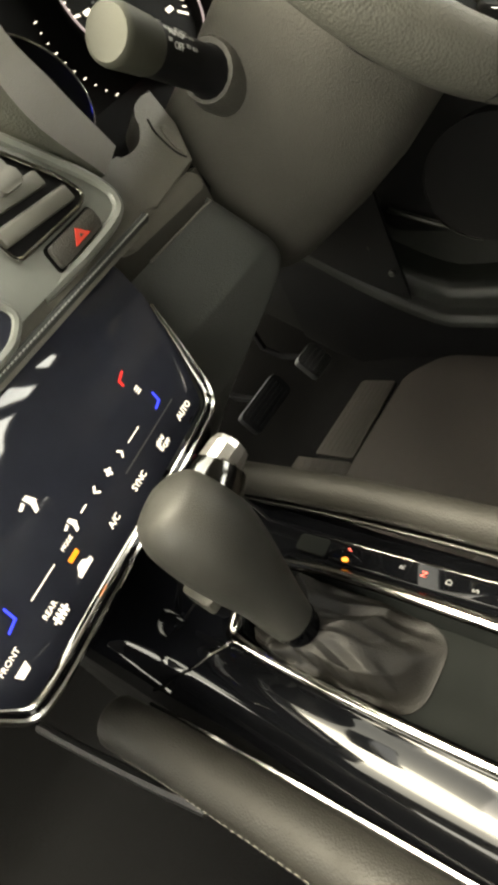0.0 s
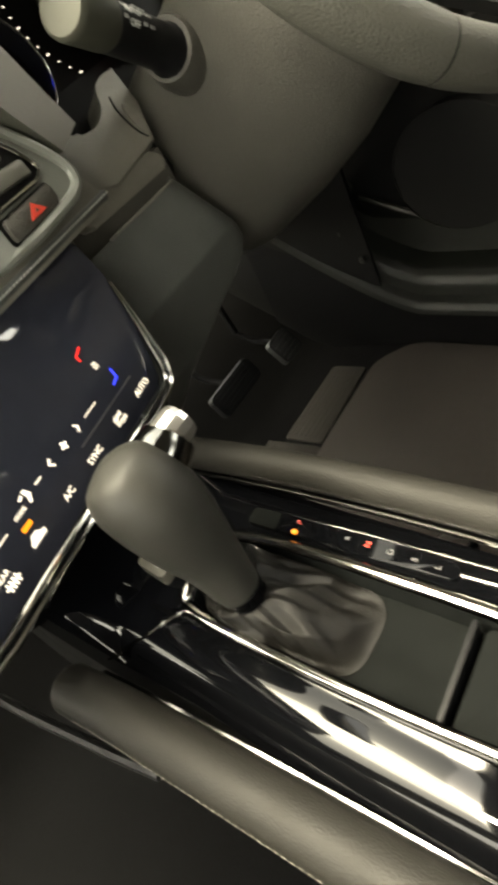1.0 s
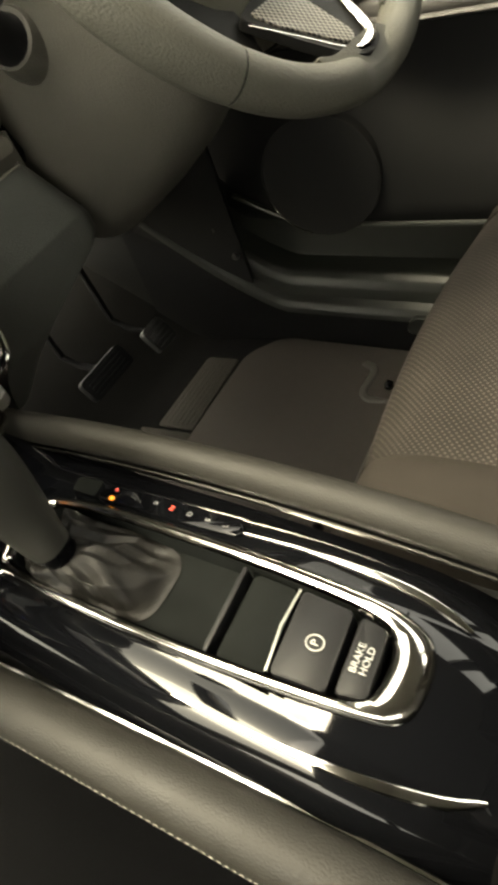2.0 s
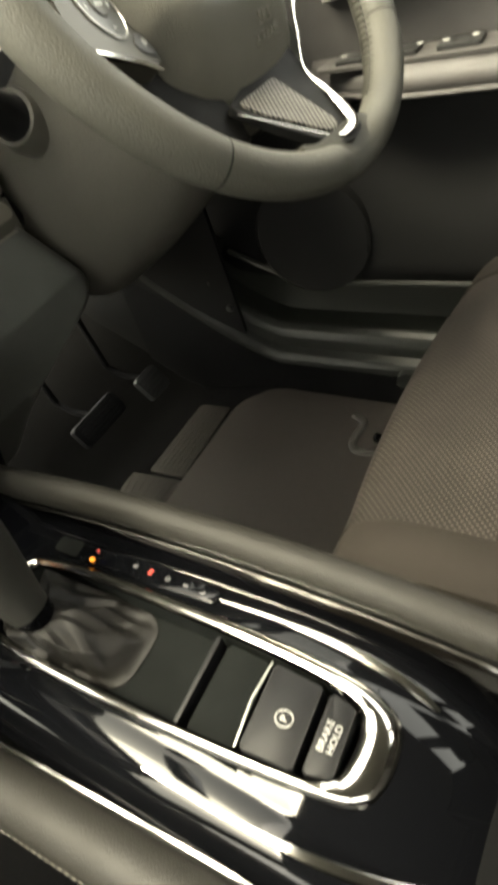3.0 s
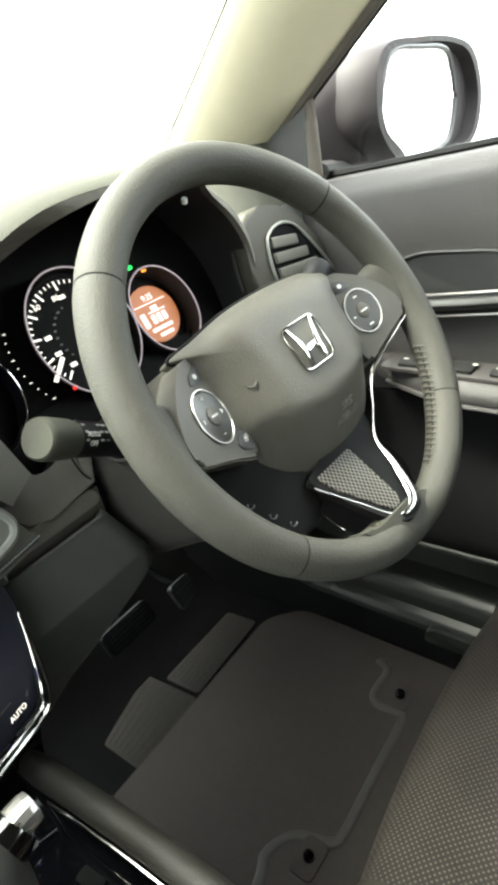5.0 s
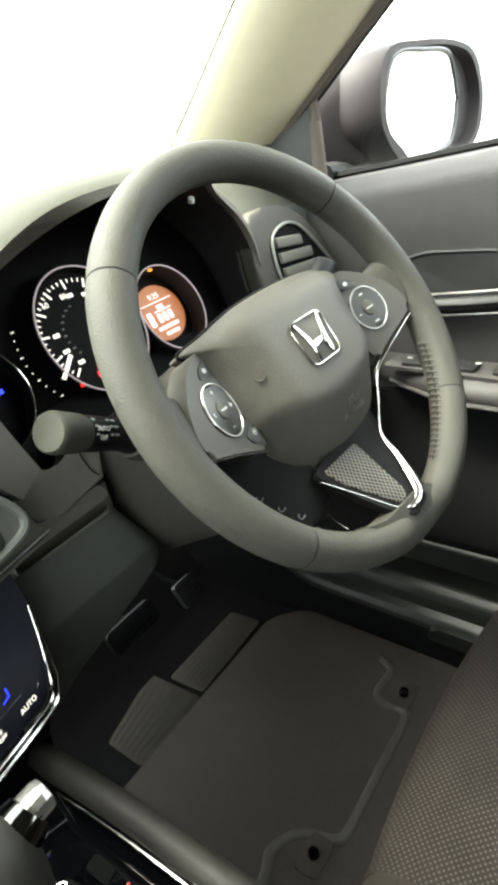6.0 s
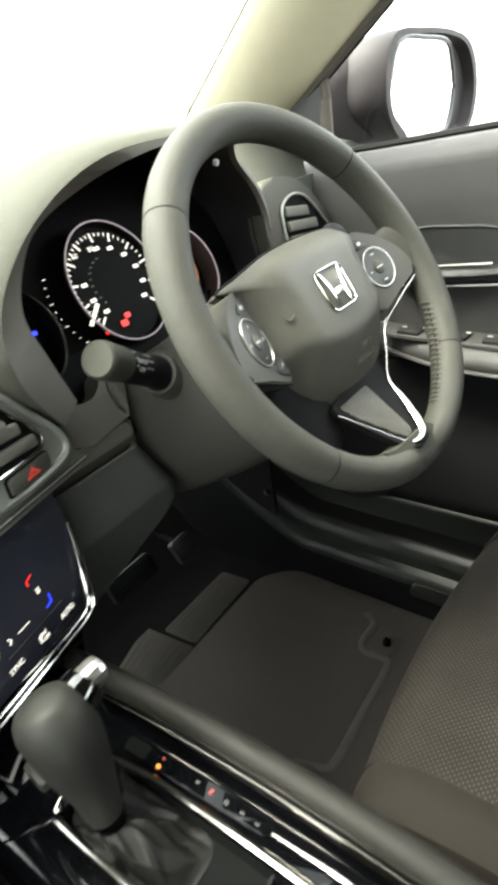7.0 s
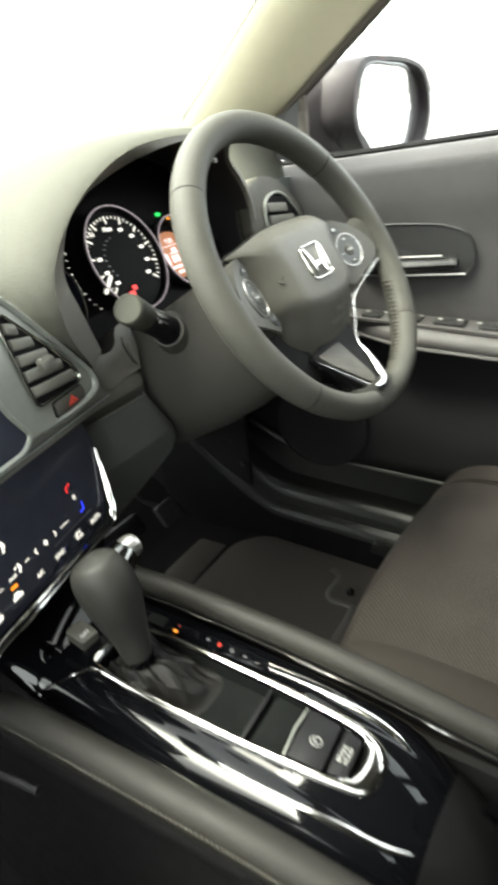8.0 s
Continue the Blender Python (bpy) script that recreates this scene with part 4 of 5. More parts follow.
    mark("blue_bracket", [[(0.0235, 0.0060), (0.0247, 0.0060), (0.0240, -0.0015), (0.0165, -0.0030), (0.0165, -0.0018), (0.0228, -0.0005)]], ICON_BLUE, "blue lit corner mark")
    mark("blue_bracket", [[(-0.1405, 0.0090), (-0.1393, 0.0090), (-0.1400, 0.0005), (-0.148, -0.0010), (-0.148, 0.0002), (-0.1412, 0.0015)]], ICON_BLUE, "blue lit corner mark")
    mark("temperature_bars", [box_poly(0.017, 0.0170 - 0.0018 * k, 0.004, 0.0008) for k in range(3)], ICON, "white lit bars")
    def seat_figure(u, v, k):
        return [[(u, v + 0.004 * k), (u + 0.003 * k, v + 0.004 * k), (u + 0.0055 * k, v - 0.002 * k), (u + 0.001 * k, v - 0.001 * k)],
                [(u + 0.001 * k, v - 0.001 * k), (u + 0.005 * k, v - 0.001 * k), (u + 0.0015 * k, v - 0.006 * k), (u - 0.001 * k, v - 0.006 * k)],
                [(u - 0.006 * k, v + 0.002 * k), (u - 0.0015 * k, v + 0.0035 * k), (u - 0.0015 * k, v + 0.0015 * k), (u - 0.005 * k, v + 0.0005 * k)]]
    mark("airflow_symbol", seat_figure(-0.0900, 0.0292, 1.0), ICON, "white lit airflow symbol")
    mark("airflow_symbol", seat_figure(-0.0840, 0.0030, 0.8), ICON, "white lit airflow symbol")
    mark("amber_bar", [box_poly(-0.0968, -0.0077, 0.0080, 0.0028)], ICON_AMBER, "amber lit bar")
    mark("car_symbol", [[(-0.1040, -0.0185), (-0.0915, -0.0185), (-0.0910, -0.0160), (-0.0935, -0.0155), (-0.0955, -0.0130), (-0.1005, -0.0130), (-0.1025, -0.0155), (-0.1040, -0.0160)]], ICON, "white lit car symbol")
    mark("defrost_symbol", [box_poly(-0.1295 + 0.0025 * k, -0.0190, 0.0013, 0.0055) for k in range(4)] + [box_poly(-0.1258, -0.0190, 0.012, 0.0012)], ICON, "white lit defroster symbol")
    mark("defrost_symbol", [[(-0.1630, -0.0150), (-0.1540, -0.0150), (-0.1555, -0.0195), (-0.1615, -0.0195)]], ICON, "white lit defroster symbol")


# ---- steering wheel and column ----
def build_steering_wheel():
    root = thing("steering_wheel", tuple(W(0, 0, -0.02)), "black leather three-spoke steering wheel with chrome lower trim", "steering wheel")
    A, B, R = 0.1705, 0.1685, 0.0160
    def rim_ring(q, r):
        c = W(A * math.cos(q) - 0.0005, B * math.sin(q) - 0.0035, -0.0055)
        out = (W(B * math.cos(q), A * math.sin(q), 0) - W(0, 0, 0)).normalized()
        # thicker grips at ten and two
        g = 1 + 0.05 * math.exp(-((math.degrees(q) - 35) / 14) ** 2) + 0.05 * math.exp(-((math.degrees(q) - 145) / 14) ** 2)
        d = (math.degrees(q) + 180) % 360 - 180
        low = 1.08 - 0.55 * math.exp(-((d + 93) / 9) ** 4)
        g -= 0.10 * math.exp(-((d + 100) / 42) ** 4)
        return [c + r * g * (math.cos(p) * out + (low if math.sin(p) > 0 else 1.08) * math.sin(p) * W.n) for p in (2 * math.pi * k / 20 for k in range(20))]
    seams = [39, 141, 222, 318]
    for a, b in zip(seams, seams[1:] + [seams[0] + 360]):
        n = max(12, int((b - a) / 3))
        rings = [rim_ring(radians(a + 0.25 + (b - a - 0.5) * i / n), R * (0.985 if i in (0, n) else 1.0)) for i in range(n + 1)]
        part("rim_section", loft(rings), LEATHER, root, "black leather rim section")
    for a in seams:
        part("seam", loft([rim_ring(radians(a - 0.3), R * 0.965), rim_ring(radians(a + 0.3), R * 0.965)]), DARK, root, "dark seam in the rim")
    # lacing on the inner side of the rim
    for a0, a1 in ((-70, -25),):
        count = int((a1 - a0) / 2.1)
        for i in range(count):
            q = radians(a0 + (a1 - a0) * i / (count - 1))
            ring = rim_ring(q, R * 0.985)
            ring2 = rim_ring(q + 0.026, R * 0.985)
            part("lace", tube([ring[9], (ring[10] + ring2[10]) / 2, ring2[11], ring2[12]], [0.0006, 0.0017, 0.0018, 0.0007], 7), LEATHER, root)
        part("lace_groove", tube([rim_ring(radians(a0 - 1 + (a1 - a0 + 2) * i / 30), R * 0.972)[10] for i in range(31)], 0.0011, 6), DARK, root, "dark laced joint")

    # airbag cover: a shield-shaped middle face, with flanks that fall away to the spokes and a lower face turned down
    half = [(0.0, 0.0545), (0.045, 0.0525), (0.082, 0.0465), (0.103, 0.0430), (0.0965, 0.034), (0.0905, 0.015), (0.0900, -0.018), (0.0845, -0.048), (0.0720, -0.077), (0.054, -0.098), (0.030, -0.109), (0.0, -0.112)]
    outline = smooth_line(half + [(-u, v) for u, v in half[-2:0:-1]], 5, closed=True)
    def soft(x, w):
        return 0.5 * (x + math.sqrt(x * x + w))
    def fall(u, v):
        lower = 0.72 * soft(-v - 0.046 + 3.2 * min(u * u, 0.0049), 0.00001)
        flank = 0.36 * soft(abs(u) - 0.050 - 0.20 * max(0.0, v), 0.000012) * (1 if v > -0.046 else max(0.0, 1 + (v + 0.046) / 0.03))
        upper = 0.30 * soft(v - 0.034, 0.00002)
        return lower + flank + upper
    def dome(u, v, k):
        return W(u, v, 0.0015 - 0.009 * k ** 9 - fall(u, v))
    rings = [[dome(u, v, 1.0) - 0.016 * W.n for u, v in outline]]
    for k in (1.0, 0.992, 0.975, 0.95, 0.92, 0.88, 0.84, 0.79, 0.74, 0.69, 0.64, 0.59, 0.54, 0.49, 0.44, 0.39, 0.34, 0.28, 0.22, 0.14, 0.06):
        rings.append([dome(u * k, -0.012 + (v + 0.012) * k, k) for u, v in outline])
    hub = part("airbag_cover", loft(rings), HUB, root, "grained airbag cover")
    part("cover_gap", tube([dome(u * 1.006, -0.012 + (v + 0.012) * 1.006, 1.0) - 0.003 * W.n for u, v in outline], 0.0017, 6, closed=True, up=W.n), DARK, hub, "dark gap round the cover")
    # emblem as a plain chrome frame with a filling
    em = Plane3(W(0.0, -0.002, 0.0012), W.e1, W.e2)
    fr = rounded([(-0.0220, 0.0190), (0.0220, 0.0190), (0.0205, -0.0195), (-0.0205, -0.0195)], 0.008, 6)
    badge = part("badge", slab(fr, em, -0.004, 0.0010, 0.0008), HUB, hub, "chrome badge")
    part("badge_frame", tube([em(u, v, 0.0014) for u, v in fr], 0.0008, 8, closed=True, up=em.n), CHROME, badge)
    bm = bmesh.new()
    for s in (1, -1):
        slab([(s * 0.0180, 0.0175), (s * 0.0150, 0.0175), (s * 0.0098, 0.0050), (s * 0.0060, -0.0020), (s * 0.0066, -0.0100), (s * 0.0092, -0.0180), (s * 0.0130, -0.0180), (s * 0.0102, -0.0060), (s * 0.0122, 0.0040)], em, 0.0005, 0.0028, 0.0007, bm=bm)
    slab([(-0.0072, -0.0010), (0.0072, -0.0010), (0.0070, -0.0066), (-0.0070, -0.0066)], em, 0.0005, 0.0024, 0.0005, bm=bm)
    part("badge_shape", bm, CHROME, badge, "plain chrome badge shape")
    low = Plane3(W(0.012, -0.066, 0.0015 - fall(0.012, -0.066)), W.e1, (W.e2 + 0.72 * W.n))
    for text, v, size in (("SRS", 0.0055, 0.0115), ("AIRBAG", -0.0055, 0.0095)):
        letters("embossed_lettering", text, low, 0, v, size, SHROUD, hub, 0.0004, thick=0.0006, label="embossed letters low on the cover")
    horn = [(-0.074, -0.001), (-0.0725, -0.005), (-0.069, -0.0065), (-0.0655, -0.0045), (-0.0645, -0.001)]
    part("horn_mark", tube([W(u, v, 0.0018 - fall(u, v)) for u, v in horn], [0.0004, 0.0008, 0.0011, 0.0008, 0.0004], 6), HUB, hub, "small raised horn mark")

    def spoke(s):
        # the plate rises from the hub towards the rim
        P = Plane3(W(s * 0.1095, -0.007, -0.0150), W.e1 + s * 0.32 * W.n, W.e2)
        def at(*uv):
            return [(s * (u - 0.1095), v + 0.007) for u, v in uv]
        arm = at((0.080, 0.040), (0.106, 0.0365), (0.126, 0.0235), (0.143, 0.0060), (0.1525, -0.012), (0.1535, -0.029), (0.120, -0.0385), (0.0880, -0.0500), (0.0835, -0.044), (0.080, -0.01))
        plate = part("spoke", slab(rounded(arm, 0.006), P, -0.020, 0.0, 0.005, 4), SPOKE, root, "satin grey spoke")
        if s < 0:
            part("spoke_trim", tube(smooth_line([P(u, v, -0.001) for u, v in at((0.1525, -0.0305), (0.122, -0.0395), (0.0900, -0.0510))], 5), 0.0014, 8), CHROME, plate, "chrome strip below the spoke")
        ring = oval(0, 0, 0.0188, 0.0212, 40)
        part("control_ring", tube([P(u, v, 0.0010) for u, v in ring], 0.0007, 6, closed=True, up=P.n), SATIN, plate, "chrome ring of the control pad")
        pad = part("control_pad", slab(oval(0, 0, 0.0180, 0.0204, 40), P, -0.004, 0.0010, 0.002, 3), PADFACE, plate, "dark grey control pad")
        part("control_button", slab(oval(0, 0, 0.0070, 0.0074, 24), P, 0.0, 0.0024, 0.0012), SPOKE, pad, "grey middle button")
        if s < 0:
            for name, poly in (("plus_mark", box_poly(0, 0.0145, 0.0030, 0.0007)), ("plus_mark", box_poly(0, 0.0145, 0.0007, 0.0030)), ("minus_mark", box_poly(0, -0.0145, 0.0030, 0.0008)),
                               ("arrow_mark", [(0.0115, -0.0020), (0.0148, 0.0), (0.0115, 0.0020)]), ("bar_mark", box_poly(-0.0130, 0, 0.0008, 0.0030)), ("button_bar", box_poly(0, 0, 0.0085, 0.0016))):
                part(name, slab(poly, P, 0.0011, 0.0027 if name == "button_bar" else 0.0014), WHITE_INK, pad, smooth=False)
        else:
            for du, dv, w in ((0.0, 0.0145, 0.0042), (0.0, -0.0145, 0.0050), (-0.0125, -0.0015, 0.0022), (0.0, 0.0, 0.0085)):
                part("control_mark", slab(box_poly(du, dv, w, 0.0014), P, 0.0011, 0.0027 if not du and not dv else 0.0014), WHITE_INK, pad, smooth=False)
        up = part("upper_button", slab(rounded(at((0.0905, 0.0325), (0.1065, 0.0260), (0.1120, 0.0185), (0.0935, 0.0185)), 0.003), P, -0.003, 0.0012, 0.001), HARD, plate, "small black button")
        part("button_mark", slab(oval(s * -0.0085, 0.0305, 0.0024, 0.0020, 12), P, 0.0011, 0.0015), WHITE_INK, up, smooth=False)
        if s < 0:
            lo = part("lower_button", slab(rounded(at((0.0850, -0.0285), (0.0905, -0.0255), (0.1030, -0.0330), (0.1000, -0.0395), (0.0850, -0.0440)), 0.003), P, -0.003, 0.0012, 0.001), HARD, plate, "small black button")
            for du in (0.0, 0.0018):
                part("button_mark", tube([P(0.0165 + du + a, -0.0285 + du + b, 0.0013) for a, b in ((0, 0), (0.0034, 0), (0.0034, 0.0026), (0, 0.0026))], 0.0003, 4, closed=True), WHITE_INK, lo, smooth=False)
    spoke(-1)
    spoke(1)
    # leather roots of the spokes, flaring into the rim
    for s in (-1, 1):
        rings = []
        for k in span(0, 1, 10):
            e = k * k * (3 - 2 * k)
            u, mid, half_v, n, h = 0.112 + 0.056 * k, -0.006 + 0.002 * k, 0.026 + 0.011 * e * k, -0.0370 + 0.0310 * e, 0.008 + 0.004 * e
            rings.append([W(s * (u + 0.012 * abs(math.sin(q)) ** 3 * (1 if math.sin(q) < 0 else 0.3)), mid + half_v * math.copysign(abs(math.sin(q)) ** 0.7, math.sin(q)), n + h * math.copysign(abs(math.cos(q)) ** 0.6, math.cos(q))) for q in (2 * math.pi * i / 32 for i in range(32))])
        part("spoke_root", loft(rings), LEATHER, root, "leather root of the spoke")

    # lower spoke: a black wedge lying over the rim, with one chrome edge and a dimpled insert
    L = Plane3(W(0, -0.10, -0.025), W.e1, W.e2 - 0.46 * W.n)
    wedge = rounded([(-0.058, 0.010), (0.030, 0.028), (0.062, 0.046), (0.072, 0.044), (0.050, 0.020), (0.0330, -0.005), (0.0215, -0.034), (0.0125, -0.0610), (0.0010, -0.0690), (-0.020, -0.0710), (-0.0320, -0.0610), (-0.0460, -0.030)], 0.005)
    part("lower_spoke", slab(wedge, L, -0.006, 0.0010, 0.002, 3), DARK, root, "black lower spoke")
    edge = [L(-0.0593, 0.0017, 0.001), L(-0.0425, -0.0297, 0.0015), L(-0.0270, -0.0580, 0.002), L(-0.0130, -0.0635, 0.003), L(0.0000, -0.0600, 0.0035), L(0.0085, -0.0490, 0.0035), L(0.0150, -0.0380, 0.003), L(0.0220, -0.0260, 0.002),
            L(0.0315, -0.0040, 0.002), W(0.056, -0.0800, -0.0230), W(0.078, -0.0640, -0.0270), W(0.090, -0.0560, -0.0250), W(0.122, -0.0430, -0.0140), W(0.1545, -0.0325, -0.0040)]
    line = smooth_line(edge, 6)
    wide = [0.0004, 0.0005, 0.0008, 0.0030, 0.0050, 0.0048, 0.0042, 0.0032, 0.0012, 0.0009, 0.0014, 0.0020, 0.0016, 0.0007]
    part("lower_trim", tube(line, [float(w[0]) for w in smooth_line([(w,) for w in wide], 6)], 12, flat=0.5, up=L.n), CHROME, root, "chrome edge of the lower spoke")
    part("dimpled_insert", slab(rounded([(-0.0010, 0.006), (-0.0080, -0.0490), (-0.0120, -0.0550), (-0.0235, -0.0550), (-0.0470, -0.0110), (-0.0500, 0.006)], 0.003), L, -0.006, 0.0024, 0.0010), MESHPLATE, root, "punched metal insert")
    web = smooth_line([(-0.066, -0.143), (-0.050, -0.148), (-0.020, -0.150), (0.006, -0.152), (0.020, -0.159), (0.008, -0.170), (-0.016, -0.172), (-0.050, -0.166)], 5, closed=True)
    part("spoke_root", slab(web, W, -0.018, 0.003, 0.007, 4), LEATHER, root, "leather root of the lower spoke")
    # black body behind the hub, with a row of small keys
    part("hub_back", slab(smooth_line([(u * 0.8, v * 0.75) for u, v in half] + [(-u * 0.8, v * 0.75) for u, v in half[-2:0:-1]], 3, closed=True), W, -0.062, -0.05), DARK, root, "black rear of the hub")
    keys = []
    for u, v in ((-0.112, -0.076), (-0.100, -0.093), (-0.088, -0.108)):
        arc = [(u + 0.0036 * math.cos(q), v + 0.0026 * math.sin(q)) for q in span(2.2, 5.6, 7)]
        keys.append(tube([W(a, b, -0.0335) for a, b in arc], [0.0007, 0.0005, 0.0004, 0.0004, 0.0004, 0.0005, 0.0007], 5))
    keyed = rounded([(-0.142, -0.034), (-0.085, -0.045), (-0.050, -0.080), (-0.046, -0.105), (-0.058, -0.122), (-0.078, -0.126), (-0.102, -0.112), (-0.124, -0.088), (-0.140, -0.060)], 0.010)
    plate = part("key_plate", slab(keyed, W, -0.042, -0.034, 0.003), DARK, root, "black plate with small keys")
    for bm in keys:
        part("key_mark", bm, GREY_INK, plate, "small pale symbol", smooth=False)


def build_column():
    root = thing("steering_column", (0.37, 0.15, 0.6), "grey plastic steering column shroud, darkened for shade", "steering column")
    axis = Plane3((0.37, 0, 0.70), W.e1, W.e2)
    sec = [(-0.5, 0.42), (-0.3, 0.5), (0.3, 0.5), (0.5, 0.42), (0.54, 0.0), (0.50, -0.45), (0.34, -0.86), (0.12, -1.02), (-0.12, -1.02), (-0.34, -0.86), (-0.50, -0.45), (-0.54, 0.0)]
    sec = smooth_line(sec, 4, closed=True)
    rings = []
    for n, k, dv in ((-0.058, 0.86, 0.0), (-0.064, 0.97, 0.0), (-0.08, 1.02, -0.002), (-0.12, 1.06, -0.004), (-0.17, 1.12, -0.006), (-0.23, 1.16, -0.004), (-0.32, 1.16, 0.0)):
        rings.append([axis(u * 0.146 * k, dv + v * 0.098 * k, n) for u, v in sec])
    # shade behind the wheel is put into the shroud's colour
    part("shroud", loft(rings), COLUMN, root)
    part("shroud_mouth", slab([(u * 0.146 * 0.9, v * 0.098 * 0.9) for u, v in sec], axis, -0.07, -0.0555, 0.002), DARK, root, "black mouth behind the wheel")

    def stalk(s, name, tip, base, label):
        st = thing(name, base, label, "control stalk")
        d = (Vector(tip) - Vector(base))
        L = d.length
        pts = [Vector(base) + d * t for t in (0, 0.12, 0.16, 0.34, 0.38, 0.70, 0.73, 0.955, 0.985, 1.0)]
        r = [0.019, 0.018, 0.0150, 0.0148, 0.0148, 0.0150, 0.0158, 0.0166, 0.0160, 0.0142]
        part("lever", tube(pts[:6], r[:6], 18), STALKBLACK, st, "black lever")
        grip = part("turning_end", tube(pts[5:], r[5:], 22), STALKPL if s < 0 else STALKBLACK, st, "dark grey turning end")
        dn = d.normalized()
        aim = Vector((-0.35, -0.70, 0.60))
        facing = (aim - dn * dn.dot(aim)).normalized()
        pl = Plane3(Vector(base), dn, facing.cross(dn))
        bm = bmesh.new()
        for k in range(3):
            for a, w in ((0.44, 0.009), (0.50, 0.007), (0.665, 0.006)):
                ang = (k - 1) * 0.45
                rad = 0.0150 if a < 0.5 else 0.0152
                o = pl(L * a, 0, 0) + facing * rad * math.cos(ang) * 0.95 + pl.e2 * rad * math.sin(ang) * 0.95
                q = Plane3(o, dn, (pl.e2 * math.cos(ang) - facing * math.sin(ang)))
                slab(box_poly(0, 0, w * 0.55, 0.0018), q, 0.0, 0.0010, bm=bm)
        part("stalk_marks", bm, DIM_INK if s < 0 else WHITE_INK, grip, "rows of small white symbols", smooth=False)
        if s < 0:
            for text, ang in (("OFF", 0.62), ("AUTO", 0.15)):
                o = pl(L * 0.60, 0, 0) + facing * 0.0153 * math.cos(ang) + pl.e2 * 0.0153 * math.sin(ang)
                q = Plane3(o, -dn, -(pl.e2 * math.cos(ang) - facing * math.sin(ang)))
                letters("stalk_lettering", text, q, 0, 0, 0.0058, WHITE_INK, grip, 0.0004)
        return st
    stalk(-1, "light_stalk", (0.185, 0.113, 0.690), (0.283, 0.148, 0.629), "dark grey light stalk with white symbols")
    stalk(1, "wiper_stalk", (0.575, 0.112, 0.698), (0.47, 0.100, 0.650), "dark grey wiper stalk with white symbols")
    col = thing("column_collar", (0.285, 0.1, 0.64), "round black collar at the stalk's root", "collar")
    part("collar_ring", tube([V(0.270, 0.143, 0.637), V(0.283, 0.148, 0.630), V(0.310, 0.158, 0.616)], [0.020, 0.025, 0.028], 24), COLUMN, col)


# ---- console ----
def console_z(x, y):
    k = (x - 0.012) / 0.075
    z = 0.430 - (0.016 + 0.055 * max(0.0, 0.10 - y) * (1 + 0.35 * math.sin(14 * y))) * k * k
    # the gloss bands beside the chrome frame are crowned
    w = (-0.022 - x) / 0.037
    if 0 < w < 1:
        z += (0.0066 + 0.0020 * math.sin(21 * y + 0.6)) * math.sin(math.pi * w)
    w = (x - 0.0475) / 0.034
    if 0 < w < 1 and y < -0.10:
        z += 0.0038 * min(1.0, (-0.10 - y) / 0.05) * math.sin(math.pi * w)
    if y < -0.20:
        z -= 0.9 * (y + 0.20) ** 2 * 6
    if y > 0.07:
        z += 0.35 * (y - 0.07)
    return z


